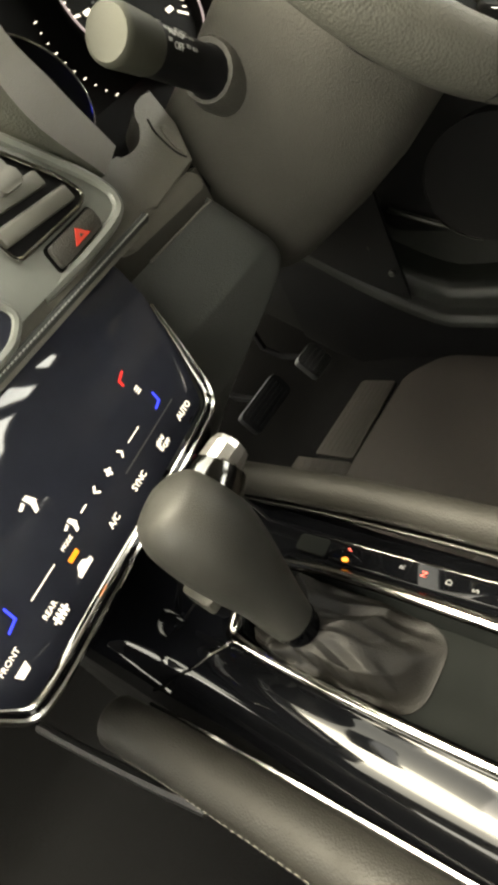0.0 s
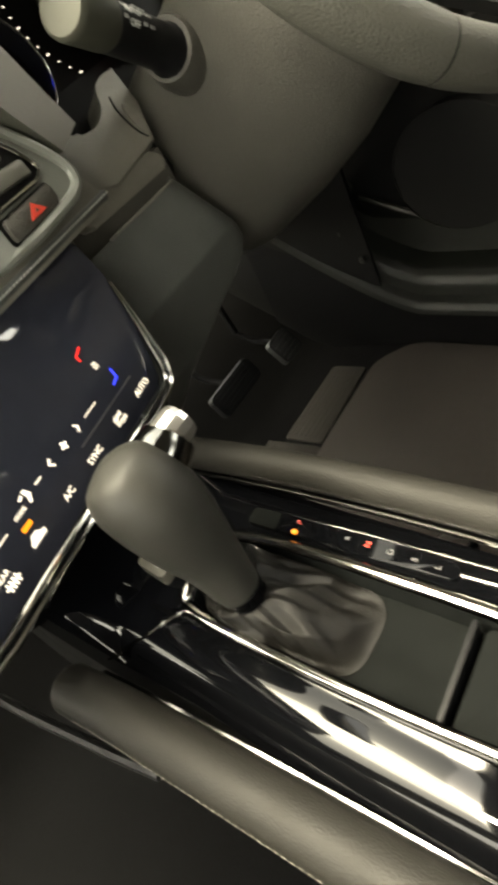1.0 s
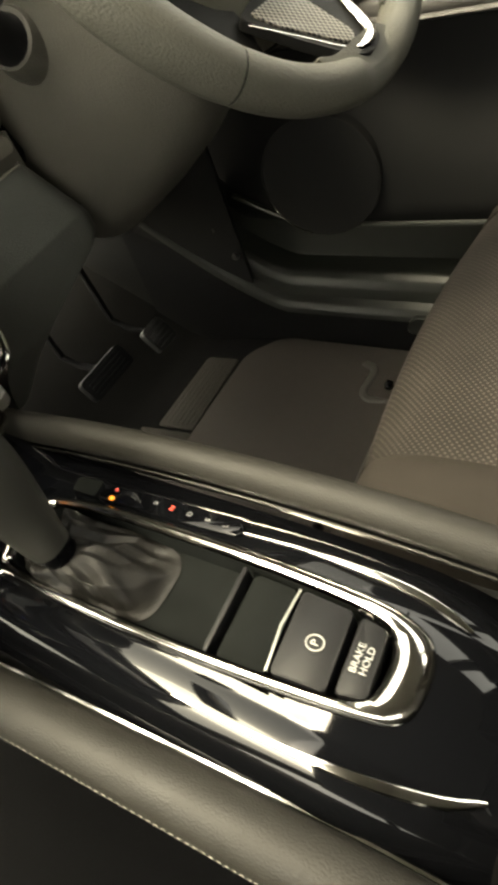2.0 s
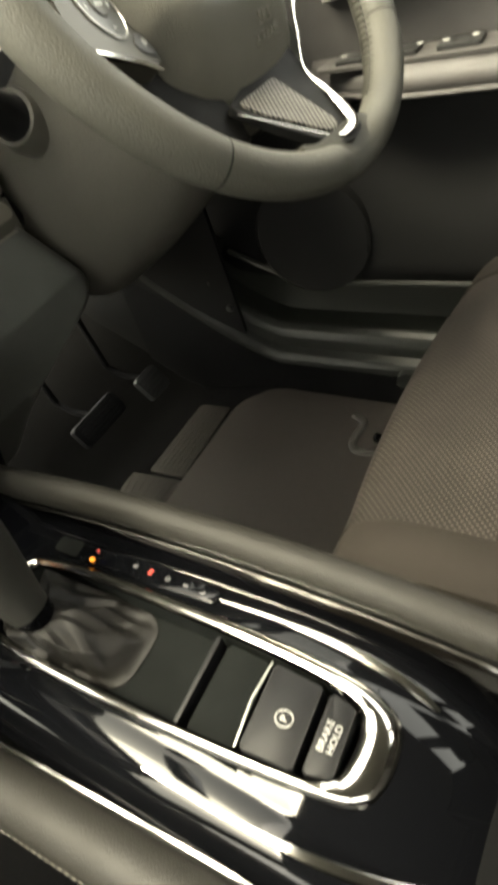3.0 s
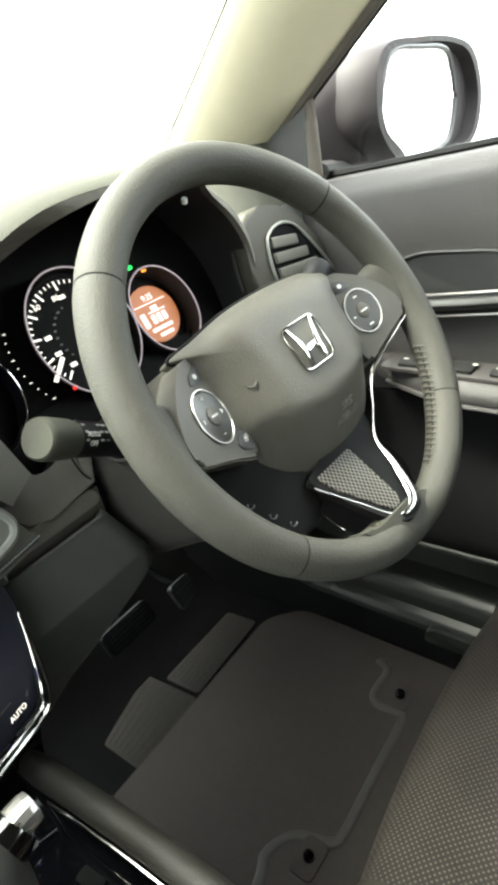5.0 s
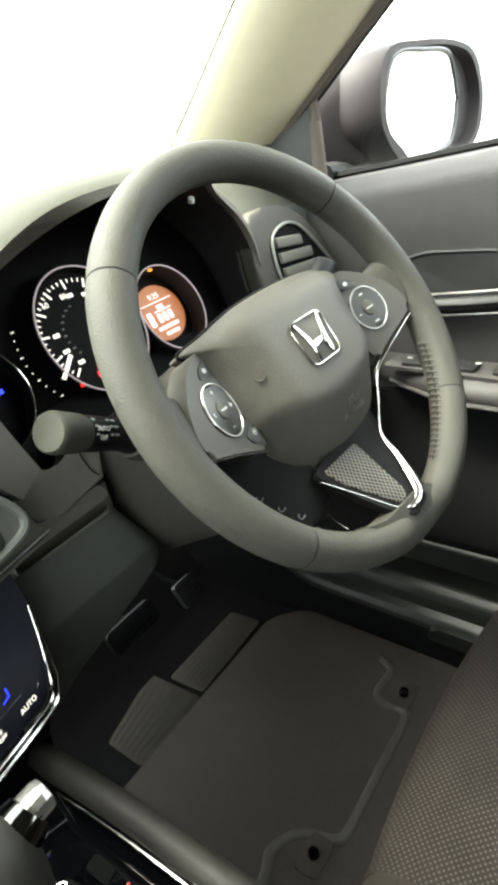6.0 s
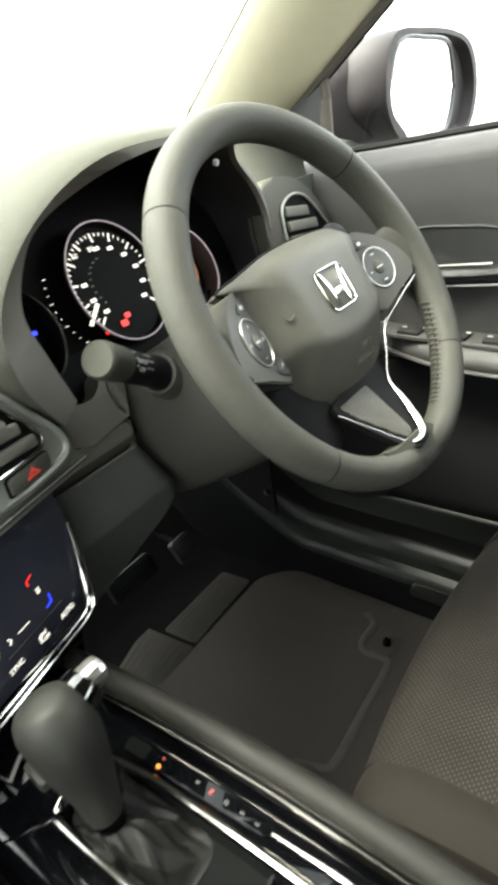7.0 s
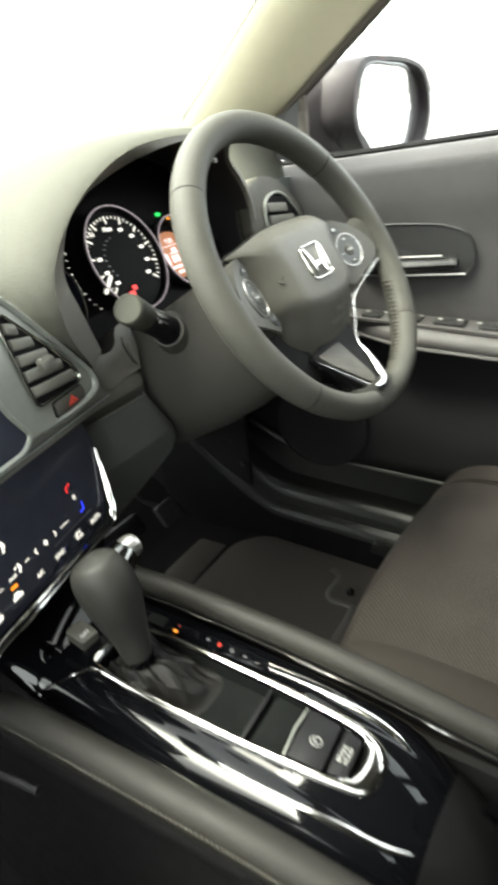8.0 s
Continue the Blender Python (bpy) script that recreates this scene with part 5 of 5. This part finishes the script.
def build_console():
    root = thing("centre_console", (0.012, -0.1, 0.0), "centre console in piano black with chrome edges and padded grey rails", "console")
    def top(s, y):
        half = 0.070 + 0.006 * max(0, y) / 0.1
        x = 0.012 + s * half
        # opening for the lever and the switches
        room = 0.0285 - 0.5 * max(0.0, -0.16 - y) ** 1.3
        sunk = 0.05 if (-0.214 < y < 0.030 and abs(x - 0.0125) < room) else 0.0
        return V(x, y, console_z(x, y) - sunk)
    part("gloss_top", sheet(top, span(-1, 1, 97), [0.135 - 0.00385 * i for i in range(106)]), GLOSS, root, "piano black top")
    part("rear_cover", sheet(top, span(-1, 1, 25), [0.135 - 0.00385 * (105 + 2 * i) for i in range(9)]), DARK, root, "black rear cover")
    # rear compartment: a deep dark well
    well = rounded([(-0.055, -0.300), (-0.02, -0.285), (0.04, -0.285), (0.080, -0.300), (0.09, -0.60), (-0.065, -0.60)], 0.012)
    bm = bmesh.new()
    up = [bm.verts.new(V(u, v, 0.375)) for u, v in well]
    dn = [bm.verts.new(V(0.012 + (u - 0.012) * 0.85, -0.42 + (v + 0.42) * 0.9, 0.30)) for u, v in well]
    for i in range(len(up)):
        j = (i + 1) % len(up)
        bm.faces.new((up[i], up[j], dn[j], dn[i]))
    bm.faces.new(dn)
    part("storage_well", bm, DARK, root, "deep black storage well")
    # sides down to the floor
    for s in (-1, 1):
        part("console_side", sheet(lambda y, z: V(0.012 + s * (0.075 + 0.10 * max(0, y) ** 0.9 * 0.3 + (0.42 - z) * 0.06), y, z), span(0.30, -0.75, 14), span(0.0, 0.385, 6), 0.008), DARK, root, "dark console side")
    # padded rails
    right = smooth_line([V(0.074, 0.160, 0.438), V(0.082, 0.11, 0.434), V(0.091, 0.02, 0.430), V(0.096, -0.08, 0.425), V(0.097, -0.18, 0.420), V(0.095, -0.28, 0.413), V(0.092, -0.42, 0.405), V(0.088, -0.62, 0.39)], 8)
    left = smooth_line([V(-0.0885, 0.074, 0.425), V(-0.087, 0.060, 0.425), V(-0.083, 0.02, 0.424), V(-0.075, -0.08, 0.422), V(-0.068, -0.18, 0.420), V(-0.064, -0.26, 0.414), V(-0.062, -0.42, 0.404), V(-0.062, -0.62, 0.39)], 8)
    for line, nm, s in ((right, "padded_rail", 1), (left, "padded_rail", -1)):
        n = len(line)
        rad = [(0.0115 if s > 0 else 0.0150) * min(1.0, (0.35 + i / 5) if s > 0 else (0.94 + i / 12)) for i in range(n)]
        rail = part(nm, tube(line, rad, 18, flat=1.05), PAD, root, "padded grey leatherette rail")
        bm = bmesh.new()
        for i in range(10, 52):
            for f in (0.0, 0.33, 0.66):
                p = Vector(line[i]) * (1 - f) + Vector(line[i + 1]) * f
                q = Vector(line[i]) * (1 - f - 0.2) + Vector(line[i + 1]) * (f + 0.2)
                off = V(s * (0.0120 if s > 0 else 0.0146), 0, 0.0055 if s < 0 else -0.003)
                tube([p + off, q + off], 0.0003, 4, bm=bm)
        part("rail_stitching", bm, SHROUD, rail, "fine pale stitching", smooth=False)
        low = [Vector(p) + V(s * 0.006, 0, -0.024) for p in line]
        part("rail_skirt", tube(low, 0.008, 10, flat=2.0), DARK, root, "dark skirt below the rail")
        ins = [Vector(p) + V(-s * (0.0135 if s > 0 else 0.0165), 0, -0.006) for p in line[6:46]]
        part("rail_chrome_line", tube(ins, 0.0013, 6), CHROME, root, "thin chrome line beside the rail")
    part("side_lip", tube(smooth_line([V(-0.130, 0.200, 0.360), V(-0.122, 0.150, 0.359), V(-0.110, 0.085, 0.357), V(-0.101, 0.040, 0.352)], 5), 0.0042, 8), HARD, root, "dark moulded lip on the console's side")
    # chrome frame round lever and switches
    loop = smooth_line([(-0.0165, 0.030), (-0.0185, 0.0), (-0.018, -0.06), (-0.0145, -0.135), (-0.0085, -0.200), (-0.002, -0.2185), (0.012, -0.2235), (0.027, -0.2215), (0.036, -0.212), (0.0415, -0.185), (0.0435, -0.12), (0.0420, -0.03), (0.0365, 0.022), (0.030, 0.034), (0.008, 0.038), (-0.010, 0.036)], 5, closed=True)
    def at(u, v, n):
        return V(u, v, console_z(u, v) + n)
    rings = []
    for sc, n in ((1.12, -0.004), (1.10, 0.0008), (1.07, 0.0026), (1.03, 0.0040), (0.985, 0.0042), (0.94, 0.0030), (0.91, 0.0), (0.90, -0.004)):
        ring = []
        for u, v in loop:
            du, dv = u - 0.0125, v + 0.0925
            kx = 1 - (1 - sc) * (1.8 if (sc > 1 and du > 0) else 1.15)
            ky = 1 - (1 - sc) * (0.30 if dv > 0 else 0.95 if sc < 1 else 0.50)
            ring.append(at(0.0125 + du * kx, -0.0925 + dv * ky, n))
        rings.append(ring)
    part("chrome_frame", loft(rings, caps=False), CHROME, root, "polished chrome frame")
    # raised chrome tails beside the frame
    for pts in ([(0.0590, -0.100), (0.0600, -0.150), (0.0585, -0.195), (0.0545, -0.222), (0.0500, -0.238)], [(-0.0360, -0.120), (-0.0345, -0.170), (-0.0310, -0.215), (-0.0230, -0.245), (-0.0140, -0.262)]):
        line = smooth_line([at(u, v, 0.001) for u, v in pts], 6)
        part("chrome_tail", tube(line, [0.0006 + 0.0022 * math.sin(math.pi * min(1, i / len(line)) ** 1.5) for i in range(len(line))], 8, flat=0.6), CHROME, root, "slim chrome tail")
    # recessed tray, divider and black pocket
    pit = [(0.0125 + (u - 0.0125) * 0.88, -0.0925 + (v + 0.0925) * 0.955) for u, v in loop]
    bm = bmesh.new()
    hi = [bm.verts.new(at(u, v, 0.0)) for u, v in pit]
    lo = [bm.verts.new(V(0.0125 + (u - 0.0125) * 0.93, v, 0.414)) for u, v in pit]
    for i in range(len(hi)):
        j = (i + 1) % len(hi)
        bm.faces.new((hi[i], hi[j], lo[j], lo[i]))
    bm.faces.new(lo)
    part("lever_tray", bm, TRAY, root, "dark tray below the lever")
    TOPP = Plane3((0, 0, 0.4285), (1, 0, 0), (0, 1, 0))
    part("divider", slab(rounded([(-0.012, -0.1265), (0.037, -0.1240), (0.037, -0.1215), (-0.012, -0.1240)], 0.001), TOPP, -0.012, 0.001, 0.0008), STALKBLACK, root, "dark divider bar")
    part("pocket_floor", slab(rounded([(-0.011, -0.158), (0.036, -0.155), (0.037, -0.128), (-0.012, -0.130)], 0.003), TOPP, -0.013, -0.0035, 0.001), TRAY, root, "black pocket")
    brake = part("parking_brake_switch", slab(rounded([(-0.0065, -0.1905), (0.0335, -0.1880), (0.0350, -0.1600), (-0.0085, -0.1625)], 0.002), TOPP, -0.010, 0.0025, 0.0012), STALKBLACK, root, "dark parking brake switch")
    part("switch_lip", tube([V(-0.0085, -0.1605, 0.4305), V(0.0135, -0.1585, 0.4335), V(0.0350, -0.1580, 0.4305)], 0.0007, 6), BEZEL, brake, "grey front lip")
    part("brake_mark", tube([TOPP(u, v, 0.003) for u, v in oval(0.0125, -0.1770, 0.0038, 0.0046, 20)], 0.0004, 5, closed=True), DIM_INK, brake, "white ring symbol", smooth=False)
    letters("brake_letter", "P", TOPP, 0.0125, -0.1770, 0.0058, DIM_INK, brake, 0.0028)
    hold = part("hold_switch", slab(rounded([(-0.0020, -0.2085), (0.0305, -0.2065), (0.0330, -0.1925), (-0.0050, -0.1945)], 0.002), TOPP, -0.010, 0.0018, 0.0012), STALKBLACK, root, "dark brake hold switch")
    letters("hold_lettering", "BRAKE", TOPP, 0.014, -0.1980, 0.0049, DIM_INK, hold, 0.0020)
    letters("hold_lettering", "HOLD", TOPP, 0.014, -0.2028, 0.0049, DIM_INK, hold, 0.0020)
    # gear display strip
    strip = rounded([(0.0485, 0.006), (0.0515, -0.06), (0.0545, -0.104), (0.0600, -0.106), (0.0655, -0.100), (0.0640, -0.05), (0.0600, 0.010)], 0.004)
    DSP = Plane3((0.0, 0, 0.4256), (1, 0, -0.01), (0, 1, 0.02))
    st = part("gear_display", slab(strip, DSP, -0.006, 0.0008, 0.0006), GLOSS, root, "glossy gear position display")
    part("gear_lamp", slab(oval(0.0515, -0.006, 0.0016, 0.0022, 12), DSP, 0.0006, 0.0014), ICON_AMBER, st, "amber lit dot", smooth=False)
    for t, y, m in (("P", -0.006, RED_INK), ("R", -0.040, GREY_INK), ("N", -0.053, RED_INK), ("D", -0.067, GREY_INK), ("S", -0.081, GREY_INK), ("L", -0.094, GREY_INK)):
        letters("gear_letter", t, DSP, 0.0585, y, 0.0048, m, st, 0.0010)
    part("shift_lock_cover", slab(rounded([(0.0480, 0.0290), (0.0485, 0.0070), (0.0605, 0.0085), (0.0590, 0.0300)], 0.002), DSP, -0.006, 0.0016, 0.001), TRAY, root, "black shift lock cover")
    # idle-stop key and front seam
    key = part("idle_stop_key", slab(rounded([(-0.011, 0.052), (0.008, 0.050), (0.009, 0.075), (-0.009, 0.077)], 0.003), Plane3((0, 0, 0.4315), (1, 0, 0), (0, 1, 0.1)), -0.008, 0.002, 0.0012), SPOKE, root, "grey idle stop key")
    letters("key_lettering", "OFF", Plane3((0, 0, 0.4315), (1, 0, 0), (0, 1, 0.1)), -0.001, 0.059, 0.0060, WHITE_INK, key, 0.0024)
    part("seam_line", tube([at(u, v, 0.001) for u, v in smooth_line([(-0.064, 0.074), (-0.052, 0.058), (-0.040, 0.042), (-0.019, 0.032)], 6)], 0.0009, 6), CHROME, root, "thin bright seam")
    # front riser up to the climate panel
    def riser(u, s):
        a = V(0.012 + u * 0.080, 0.128, console_z(0.012 + u * 0.08, 0.128))
        b = H(-0.06 + u * 0.115, -0.036, -0.004)
        m = (a + b) / 2 + V(0, 0.016, 0)
        return (1 - s) ** 2 * a + 2 * s * (1 - s) * m + s * s * b
    part("front_riser", sheet(riser, span(-1, 1, 13), span(0, 1, 9), 0.004), GLOSS, root, "piano black riser")
    rp = Plane3(riser(-0.15, 0.45), (1, 0.1, 0), riser(-0.15, 0.6) - riser(-0.15, 0.4))
    letters("dim_lettering", "PASSENGER", rp, 0, 0.003, 0.006, GREY_INK, root, 0.0026, label="dim grey letters")
    letters("dim_lettering", "AIRBAG", rp, 0, -0.004, 0.006, GREY_INK, root, 0.0026, label="dim grey letters")


def build_gear_lever():
    root = thing("gear_lever", (0.002, -0.01, 0.42), "black leather gear lever with chrome button and wrinkled boot", "gear lever")
    ctr = [(0.0015, -0.010, 0.444, 0.0125, 0.0125), (0.002, -0.007, 0.452, 0.0140, 0.0145), (0.004, -0.001, 0.468, 0.0170, 0.0180), (0.0045, 0.005, 0.486, 0.0215, 0.0235),
           (0.005, 0.011, 0.502, 0.0245, 0.0272), (0.005, 0.016, 0.515, 0.0252, 0.0278), (0.0045, 0.020, 0.526, 0.0240, 0.0255), (0.0045, 0.0235, 0.535, 0.0195, 0.0200), (0.006, 0.026, 0.539, 0.0115, 0.011), (0.006, 0.027, 0.541, 0.004, 0.004)]
    rows = smooth_line(ctr, 4)
    side, fwd = V(1, 0, 0), V(0, 0.92, -0.40)
    rings = [[V(x, y, z) + float(rx) * math.cos(q) * side + float(ry) * math.sin(q) * fwd for q in (2 * math.pi * k / 28 for k in range(28))] for x, y, z, rx, ry in rows]
    knob = part("knob", loft(rings), KNOB, root, "smooth black leather knob")
    # chrome cap and button on the driver's side
    cap = [V(0.018, 0.018, 0.519), V(0.030, 0.019, 0.522), V(0.036, 0.0195, 0.5235)]
    part("chrome_collar", tube(cap, [0.0185, 0.0165, 0.0145], 28), DARKCHROME, knob, "chrome collar, darkened to suggest dark reflections")
    part("push_button", tube([V(0.034, 0.020, 0.5245), V(0.045, 0.020, 0.525), V(0.0485, 0.020, 0.525), V(0.0495, 0.020, 0.525)], [0.0110, 0.0110, 0.0100, 0.006], 13), SATIN, knob, "ribbed chrome push button", smooth=False)
    part("knob_foot", tube([V(0.001, -0.012, 0.436), V(0.0015, -0.010, 0.446)], [0.0105, 0.0128], 20), GLOSS, knob, "gloss ring at the knob's foot")
    # boot with sharp folds running back from the knob's foot
    def crease(v):
        v = v - math.floor(v)
        return 1 - abs(2 * v - 1)
    def boot(q, s):
        a = 2 * math.pi * q
        bx, by = 0.0280 * math.copysign(abs(math.cos(a)) ** 0.5, math.cos(a)), 0.056 * math.copysign(abs(math.sin(a)) ** 0.6, math.sin(a))
        k = s ** 0.85
        x = (0.0015 + 0.0115 * math.cos(a)) * (1 - k) + (0.0125 + bx) * k
        y = (-0.011 + 0.0115 * math.sin(a)) * (1 - k) + (-0.022 + by) * k
        amp = math.sin(math.pi * s ** 0.8) * (1 - 0.55 * s)
        fold = 0.015 * crease(3 * q + 0.35 * s + 0.15) ** 1.6 + 0.010 * crease(5 * q - 0.9 * s + 0.4) ** 1.4 + 0.004 * crease(11 * q + 1.7 * s)
        z = 0.4150 + 0.0240 * (1 - s) ** 1.6 + amp * (fold - 0.009)
        return V(x + 0.3 * amp * fold * math.cos(a), y + 0.3 * amp * fold * math.sin(a), z)
    part("boot", sheet(boot, [i / 180 for i in range(181)], span(0, 1, 40)), BOOT, root, "wrinkled black leather boot")


# ---- floor and seat ----
def build_floor_things():
    root = thing("floor_mat", (0.42, 0.2, 0.004), "brown-black driver's floor mat with raised lip, held by two clips", "floor mat")
    out = rounded([(0.17, 0.350), (0.155, 0.0), (0.17, -0.10), (0.62, -0.10), (0.655, 0.0), (0.655, 0.30), (0.60, 0.354)], 0.02)
    part("mat_body", slab(out, FLAT, 0.003, 0.012, 0.003), MAT, root)
    # two ribbed heel pads between the mat and the toe board
    for nm, pad, label in (("heel_pad", [(0.408, 0.364), (0.592, 0.372), (0.586, 0.440), (0.403, 0.440)], "grey ribbed heel pad below the pedals"),
                           ("heel_pad", [(0.254, 0.357), (0.400, 0.361), (0.390, 0.480), (0.253, 0.440)], "grey ribbed heel pad beside the console")):
        hp = thing(nm, (*pad[0], -0.02), label, "heel pad", group="heel pads")
        part("pad", slab(rounded(pad, 0.006), FLAT, -0.021, 0.002, 0.002), FLAP, hp)
        for i in range(7):
            f = 0.10 + 0.133 * i
            ends = [Vector((*pad[j], 0.002)) * (1 - f) + Vector((*pad[k], 0.002)) * f for j, k in ((0, 3), (1, 2))]
            mid = ends[0] * 0.5 + ends[1] * 0.5
            part("rib", tube([mid + (e - mid) * 0.92 for e in ends], 0.0010, 6, flat=0.7), FLAP, hp)
    lip = smooth_line([(0.155, 0.075), (0.235, 0.095), (0.262, 0.105), (0.300, 0.085), (0.318, 0.040), (0.34, 0.030), (0.43, 0.033), (0.520, 0.036), (0.538, 0.048), (0.535, 0.080), (0.553, 0.096), (0.60, 0.096), (0.615, 0.12)], 6)
    part("mat_lip", tube([V(u, v, 0.0115) for u, v in lip], 0.0075, 10, flat=0.42), MATLIP, root, "raised lip, coloured paler as if catching light")
    for x, y in ((0.566, 0.057), (0.287, 0.053)):
        clip = part("clip_plate", slab(rounded(box_poly(x, y, 0.052, 0.034), 0.008), FLAT, 0.011, 0.0145, 0.001), MAT, root, "dark clip plate")
        part("clip_knob", tube([V(x, y, 0.013), V(x, y, 0.022), V(x, y + 0.002, 0.026)], [0.0085, 0.0075, 0.004], 12), GLOSS, clip, "black clip knob")

    def pedal(name, x, y, z, w, h, tilt, mat, label):
        p = thing(name, (x, y, z), label, "pedal")
        pl = Plane3((x, y, z), (1, 0, 0), (0, math.sin(radians(tilt)), math.cos(radians(tilt))))
        pad = part("pad", slab(rounded(box_poly(0, 0, w, h), 0.008), pl, -0.008, 0.006, 0.003), mat, p, "black ribbed rubber pad")
        bm = bmesh.new()
        for i in range(5):
            slab(rounded(box_poly(0, -h * 0.36 + h * 0.18 * i, w * 0.8, h * 0.07), 0.001, 2), pl, 0.006, 0.0085, 0.0005, bm=bm)
        part("ribs", bm, mat, pad)
        part("arm", tube([pl(0, h * 0.3, -0.008), pl(0, h * 0.9, -0.05), pl(0, h * 1.6, -0.07), V(x, 0.56, z + 0.32)], 0.0055, 8), CARPET, p, "black pedal arm")
    pedal("accelerator_pedal", 0.500, 0.440, 0.132, 0.050, 0.048, 35, HARD, "dark grey rubber pedal above the toe board")
    pedal("brake_pedal", 0.370, 0.440, 0.162, 0.100, 0.040, 30, STALKBLACK, "black ribbed brake pedal in the dark footwell")


def build_seat():
    root = thing("driver_seat", (0.37, -0.35, 0.08), "dark driver's seat cushion in dotted fabric with plain side bolsters", "car seat")
    def cushion(x, s):
        # s runs from under the front edge, over the nose, back along the top
        k = (x - 0.375) / 0.215
        nose = 0.018 * k * k
        crown = 0.010 * (1 - k * k)
        prof = [(-0.150, 0.09), (-0.105, 0.15), (-0.089, 0.215), (-0.084, 0.265), (-0.090, 0.305), (-0.114, 0.333), (-0.17, 0.345), (-0.30, 0.340), (-0.45, 0.315), (-0.62, 0.300), (-0.75, 0.295)]
        i = min(int(s), len(prof) - 2)
        f = s - i
        p = [np.array(prof[max(0, min(len(prof) - 1, i + j))]) for j in (-1, 0, 1, 2)]
        q = 0.5 * (2 * p[1] + (p[2] - p[0]) * f + (2 * p[0] - 5 * p[1] + 4 * p[2] - p[3]) * f * f + (3 * p[1] - p[0] - 3 * p[2] + p[3]) * f ** 3)
        lift = min(1.0, max(0.0, (s - 3) / 3))
        return V(x, q[0] - nose, q[1] + crown * lift)
    part("cushion_panel", sheet(cushion, span(0.192, 0.540, 22), span(0, 9.99, 60), 0.01), SEATFAB, root, "dotted grey-brown fabric panel")
    for s, x0, x1, nm in ((-1, 0.192, 0.122, "side_bolster"), (1, 0.540, 0.592, "side_bolster")):
        def bolster(t, q):
            x = x0 + (x1 - x0) * t
            p = cushion(x0, q)
            up = (0.022 if s < 0 else 0.014) * math.sin(math.pi * min(1.0, 0.15 + t * 0.75)) * min(1.0, max(0.0, (q - 3.5) / 3))
            down = 0.20 * max(0.0, t - 0.75) ** 1.0 * min(1, q / 3)
            return V(x, p.y - 0.012 * t * t, p.z + up - down)
        part(nm, sheet(bolster, span(0, 1, 12), span(0, 9.99, 50), 0.008), SEATPLAIN, root, "plain grey-brown side bolster")
        part("piping", tube([cushion(x0, q) + V(0, 0, 0.001) for q in span(3.2, 9.9, 40)], 0.0022, 6), SEATPLAIN, root, "fabric seam")
        part("bolster_side", sheet(lambda q, z: V(x1, bolster(1.0, q).y, 0.06 + (bolster(1.0, q).z - 0.06) * z), span(2.0, 9.99, 30), span(0, 1, 4)), SEATPLAIN, root)
    part("seat_base", slab(rounded([(0.16, -0.18), (0.60, -0.18), (0.60, -0.75), (0.16, -0.75)], 0.02), FLAT, 0.02, 0.10, 0.01), DARK, root, "black seat base")
    # backrest behind the camera, mostly out of view
    def back(x, s):
        k = (x - 0.375) / 0.24
        return V(x, -0.74 - 0.32 * s + 0.05 * k * k, 0.32 + 0.58 * s)
    part("backrest", sheet(back, span(0.15, 0.60, 14), span(0, 1, 12), 0.10), SEATPLAIN, root, "fabric backrest")


build_ground()
build_shell()
build_windscreen()
build_inner_mirror()
build_pillar()
build_passenger_side()
build_door()
build_sill()
build_dashboard()
build_centre_stack()
build_climate_panel()
build_instruments()
build_driver_vent()
build_console()
build_gear_lever()
build_column()
build_steering_wheel()
build_floor_things()
build_seat()
build_side_mirror()
